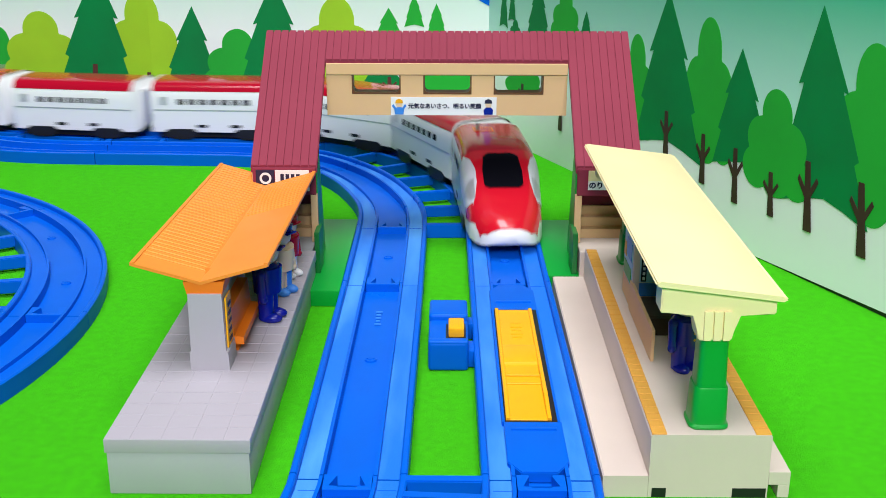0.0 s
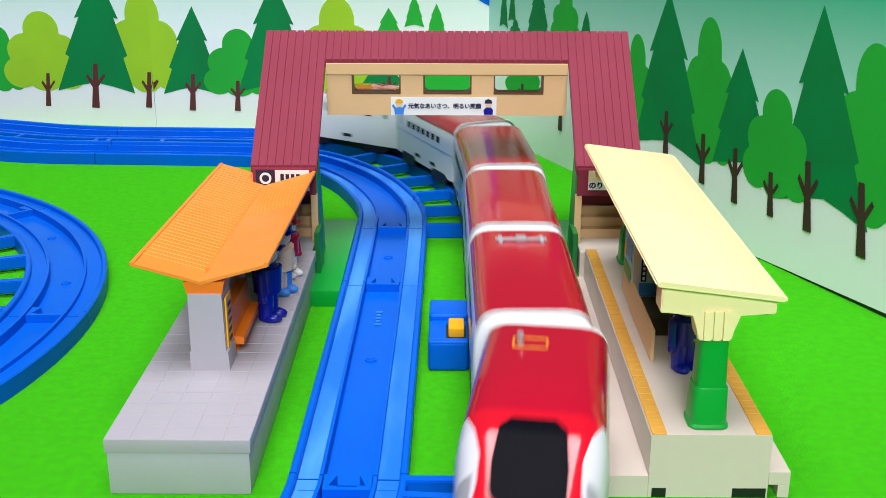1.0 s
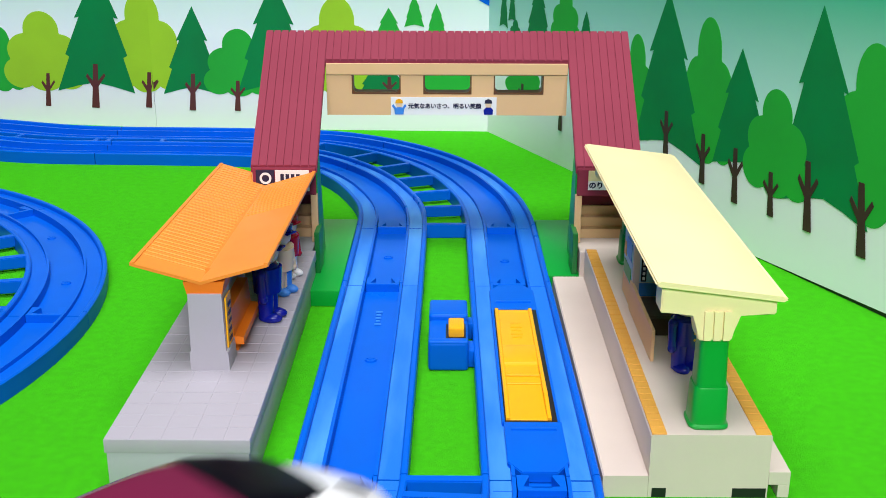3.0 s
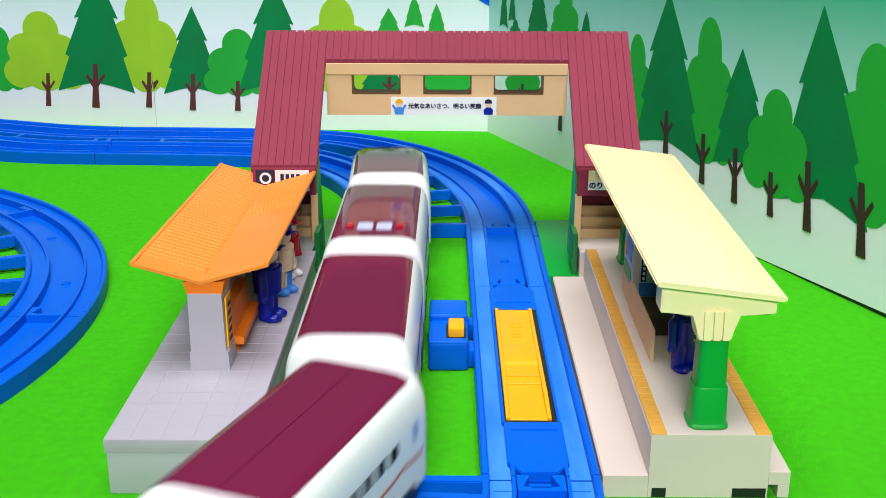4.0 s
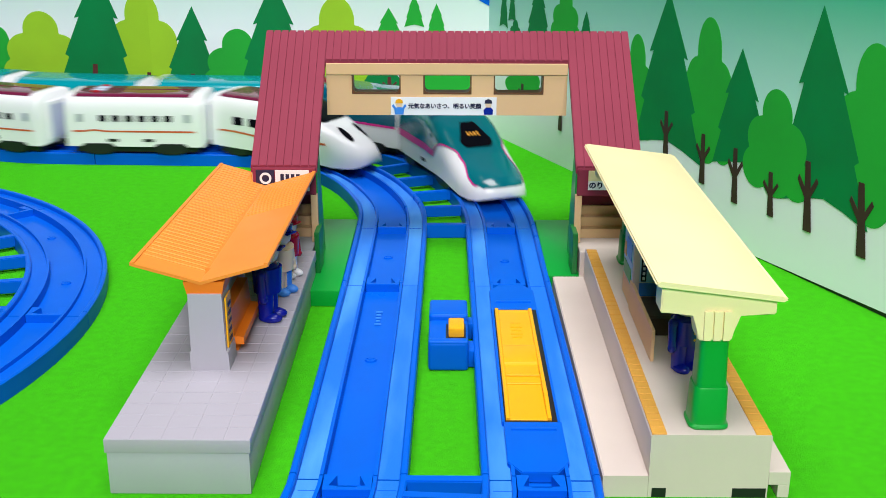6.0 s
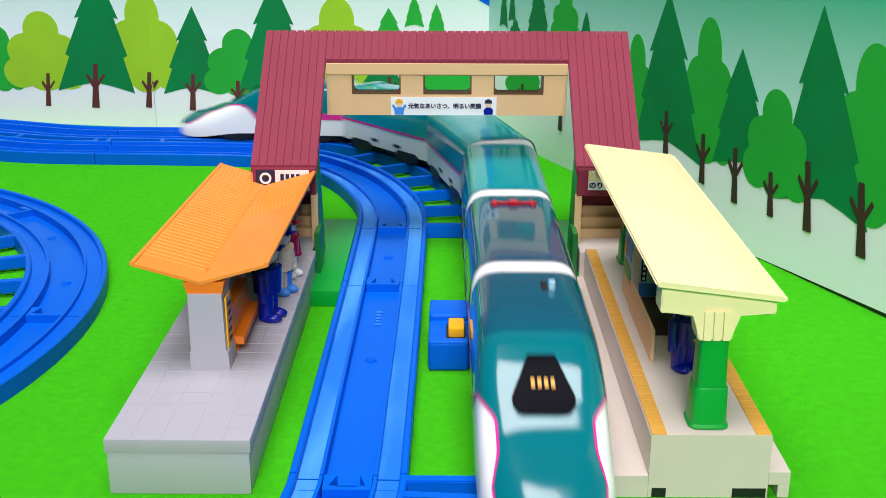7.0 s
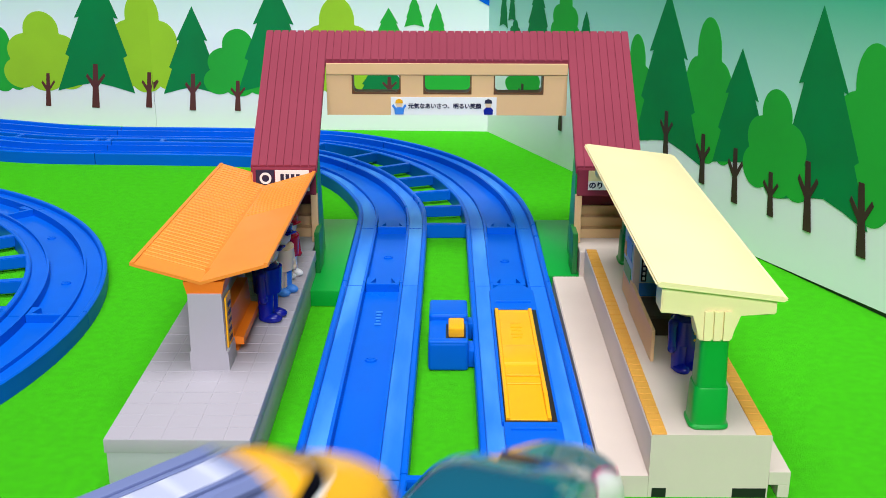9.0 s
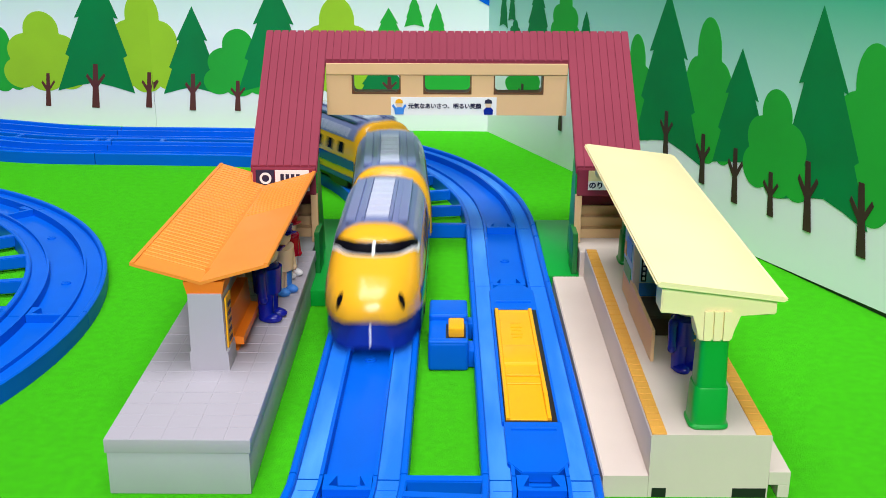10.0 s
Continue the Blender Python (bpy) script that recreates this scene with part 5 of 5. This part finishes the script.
def yellow_skin(car, sh, n, lead):
    bm = bmesh.new()
    sh.roof(bm, 0.6, n - (5.6 if lead else 0.6), 2.25, 0.03, 8)
    part("roof_skin", bm, ROOF_GREY, car, "blue grey ribbed roof", smooth=60)
    end = n / 2 - (5.9 if lead else 1.2)
    for x0, x1 in ((-1.62, -1.1), (1.1, 1.62)):
        part("roof_rib", boxes((x0, x1, -n / 2 + 1.2, end, 5.6, 5.83), bevel=0.05), ROOF_GREY, car)
    y = -n / 2 + 1.5
    while y < end - 1.2:
        part("roof_panel", boxes((-0.6, 0.6, y, y + 1.0, 5.77, 5.91), bevel=0.04), ROOF_PALE, car)
        y += 1.25
    for x in (-0.72, 0.72):
        part("roof_rib", boxes((x - 0.08, x + 0.08, -n / 2 + 1.2, end, 5.75, 5.91), bevel=0.03), ROOF_GREY, car)
    for sd in (-1, 1):
        bm = bmesh.new()
        sh.side(bm, 0.1, n - (2.6 if lead else 0.1), 2.5, 3.2, 0.03, 16, (sd,))
        part("side_band", bm, TRAIN_BLUE, car, "deep blue waist band", smooth=60)
    for sd in (-1, 1):
        bm = bmesh.new()
        sh.side(bm, 0.1, n - (5.5 if lead else 0.1), FOOT + 0.02, 2.0, 0.035, 16, (sd,))
        part("skirt", bm, TRAIN_BLUE, car, "deep blue skirt", smooth=60)
    # louvres along both roof shoulders
    for sd in (-1, 1):
        bm = bmesh.new()
        for d in np.arange(1.6, n - (6.6 if lead else 1.8), 0.62):
            sh.patch(bm, [(d, sd * sh.a_of_x(d, 1.85), sd * sh.a_of_x(d, 2.2)), (d + 0.3, sd * sh.a_of_x(d + 0.3, 1.85), sd * sh.a_of_x(d + 0.3, 2.2))], 0.07, na=3)
        part("roof_louvre", bm, ROOF_PALE, car, "row of pale louvres on the roof shoulder")
    side_windows(car, sh, 1.8, n - (6.8 if lead else 1.4), 6 if not lead else 4, 3.5, 4.25, fill=0.5)


def yellow_lead():
    n = 15.15
    car = root("train_car")
    sh = Shell(n, HALF, FOOT, ROOF, NOSE_YELLOW, 3.2)
    shell_body("body", sh, TRAIN_YELLOW, car, "glossy yellow plastic body with a round nose")
    yellow_skin(car, sh, n, True)
    def pane(s, x0, x1, lo, hi, off):
        """A slanted half of the windscreen: its lower edge dips towards the middle."""
        bm = bmesh.new()
        rows = []
        for i in range(11):
            u = i / 10
            row = []
            for j in range(7):
                d = n - (lo + 0.6 * u * u + 1.3 * u ** 4 + (hi - lo - 0.1 * u) * j / 6)
                row.append(bm.verts.new(sh.point(d, sh.a_of_x(d, s * (x0 + (x1 - x0) * u)), off)))
            rows.append(row)
        for r, q in zip(rows, rows[1:]):
            for j in range(6):
                bm.faces.new((r[j], q[j], q[j + 1], r[j + 1]) if s > 0 else (r[j], r[j + 1], q[j + 1], q[j]))
        return bm

    for s in (-1, 1):
        part("screen_frame", pane(s, 0.0, 2.2, 2.97, 3.9, 0.04), WHITE, car, "white windscreen frame", smooth=60)
        part("windscreen", pane(s, 0.07, 2.08, 3.02, 3.85, 0.075), GLASS, car, "dark slanted windscreen pane", smooth=60)
        bm = bmesh.new()
        sh.oval(bm, n - 0.85, s * 1.45, 0.2, 0.17, 0.05)
        part("headlight", bm, GLASS, car, "dark round headlight")
    low = Shell(n - 0.2, 2.5, 1.05, 2.3, [(0, 0.6, 2.5, 1.1), (0.1, 1.0, 2.55, 0.95), (0.3, 1.22, 2.6, 0.88), (0.8, 1.68, 2.65, 0.85), (1.6, 2.06, 2.65, 0.85), (2.6, 2.34, 2.6, 0.9), (4.2, 2.49, 2.4, 1.2), (6.0, 2.5, 2.1, 1.6)], 9)
    bm = bmesh.new()
    low.body(bm)
    bmesh.ops.translate(bm, verts=bm.verts, vec=(0, -0.1, 0))
    part("nose_skirt", bm, TRAIN_BLUE, car, "deep blue nose skirt", smooth=40)
    bm = bmesh.new()
    box(bm, -0.05, 0.05, n / 2 - 0.4, n / 2 - 0.12, 1.2, 2.3, 0.02)
    part("coupler_pin", bm, PAPER, car, "small white mark on the skirt")
    running_gear(car, n, True)
    return car, n


def yellow_mid():
    car = root("train_car")
    sh = Shell(MID, HALF, FOOT, ROOF, None, 3.2)
    shell_body("body", sh, TRAIN_YELLOW, car, "glossy yellow plastic body")
    yellow_skin(car, sh, MID, False)
    running_gear(car, MID)
    return car, MID


def dressed(pair, label, group):
    tagged(pair[0], label, "toy train car", group)
    return pair


TRAINS = []


def consist(path, lead, mids, label_lead, label_mid, group, nose_at, gap=1.2):
    """A train of lead car, middle cars and a tail car with its nose to the rear. nose_at(t): how far along the path its foremost tip is."""
    l, n = dressed(lead(), label_lead, group)
    cars = [(l, n, 1)]
    proto = {}
    for key in mids:
        if key not in proto:
            proto[key] = dressed(key[0](*key[1:]), label_mid, group)
            cars.append((*proto[key], 1))
        else:
            cars.append((copy_thing(proto[key][0], Matrix.Identity(4)), proto[key][1], 1))
    tail = copy_thing(l, Matrix.Identity(4))
    cars.append((tail, n, -1))
    TRAINS.append((path, cars, nose_at, gap))


def car_pose(path, front, n, turn):
    """The pose of a car whose front end is at that place on the path, by its two axles."""
    lead = n > MID + 1
    fa = 4.6 if lead and turn > 0 else 2.6
    ra = 4.6 if lead and turn < 0 else 2.6
    a, b = path.at(front - fa), path.at(front - n + ra)
    mid = a + (b - a).normalized() * (n / 2 - fa)
    d = (a - b).normalized()
    heading = math.degrees(math.atan2(-d.x, d.y))
    return pose(mid.x * U, mid.y * U, 0.0, 0, 0, heading + (0 if turn > 0 else 180))


red_p, red_m = (red_mid, True), (red_mid, False)
consist(OUTER, red_lead, [red_p, red_m, red_m, red_m], "red and white plastic bullet train end car with long nose", "white plastic train car with red roof", "red bullet train",
        lambda t: -26.5 + 41.6 * t if t < 0.25 else -25.05 + 35.95 * t, 0.95)
white_m, white_r, white_f = (white_mid, 0), (white_mid, -1), (white_mid, 1)
WHITE_RUN = ([-4, 3.8, 4.1, 4.3, 4.5, 4.8, 5.2, 5.5, 5.7, 10], [-370, -33, -19.9, -10.4, -1.0, 12.2, 29.3, 41.6, 49, 215])
consist(INNER, white_lead, [white_r, white_m, white_m, white_f], "white plastic bullet train end car with black oval lights", "white plastic train car with plum roof", "white bullet train",
        lambda t: np.interp(t, *WHITE_RUN) + 65.1)
GREEN_RUN = ([-4, 5.0, 5.3, 5.7, 6.3, 6.8], [-570, -92, -76, -51, -22.5, -1.96])
gm1, gm2 = (green_mid, TEAL_DEEP, True), (green_mid, TEAL_CLEAR, False)
consist(OUTER, green_lead, [gm1, gm2, gm2, gm2], "teal and white plastic bullet train end car with long nose", "teal and white plastic train car", "green bullet train",
        lambda t: 1.8 + 37.6 * (t - 6.9) if t > 6.8 else float(np.interp(t, *GREEN_RUN)))
yellow_m = (yellow_mid,)
consist(INNER, yellow_lead, [yellow_m], "yellow plastic bullet train end car with round nose", "yellow plastic train car with grey roof", "yellow bullet train",
        lambda t: 10.0 + 58.5 * (t - 9.7) + 28.4)


def behind(path, s, reach):
    """The place on the path that lies a straight length behind s."""
    p, q = path.at(s), s - reach
    for k in range(4):
        q -= reach - (path.at(q) - p).length
    return q


def motions():
    """Every car follows its line; each train starts and ends its run out of sight."""
    times = [k / 10 for k in range(101)]
    for path, cars, nose_at, gap in TRAINS:
        lo = path.s[0] + 95
        hi = path.s[-1] - 2
        fronts = [min(max(nose_at(t), lo), hi) for t in times]
        for car, n, turn in cars:
            walk(car, [(t, car_pose(path, s, n, turn)) for t, s in zip(times, fronts)])
            fronts = [behind(path, s, n + gap) for s in fronts]


motions()
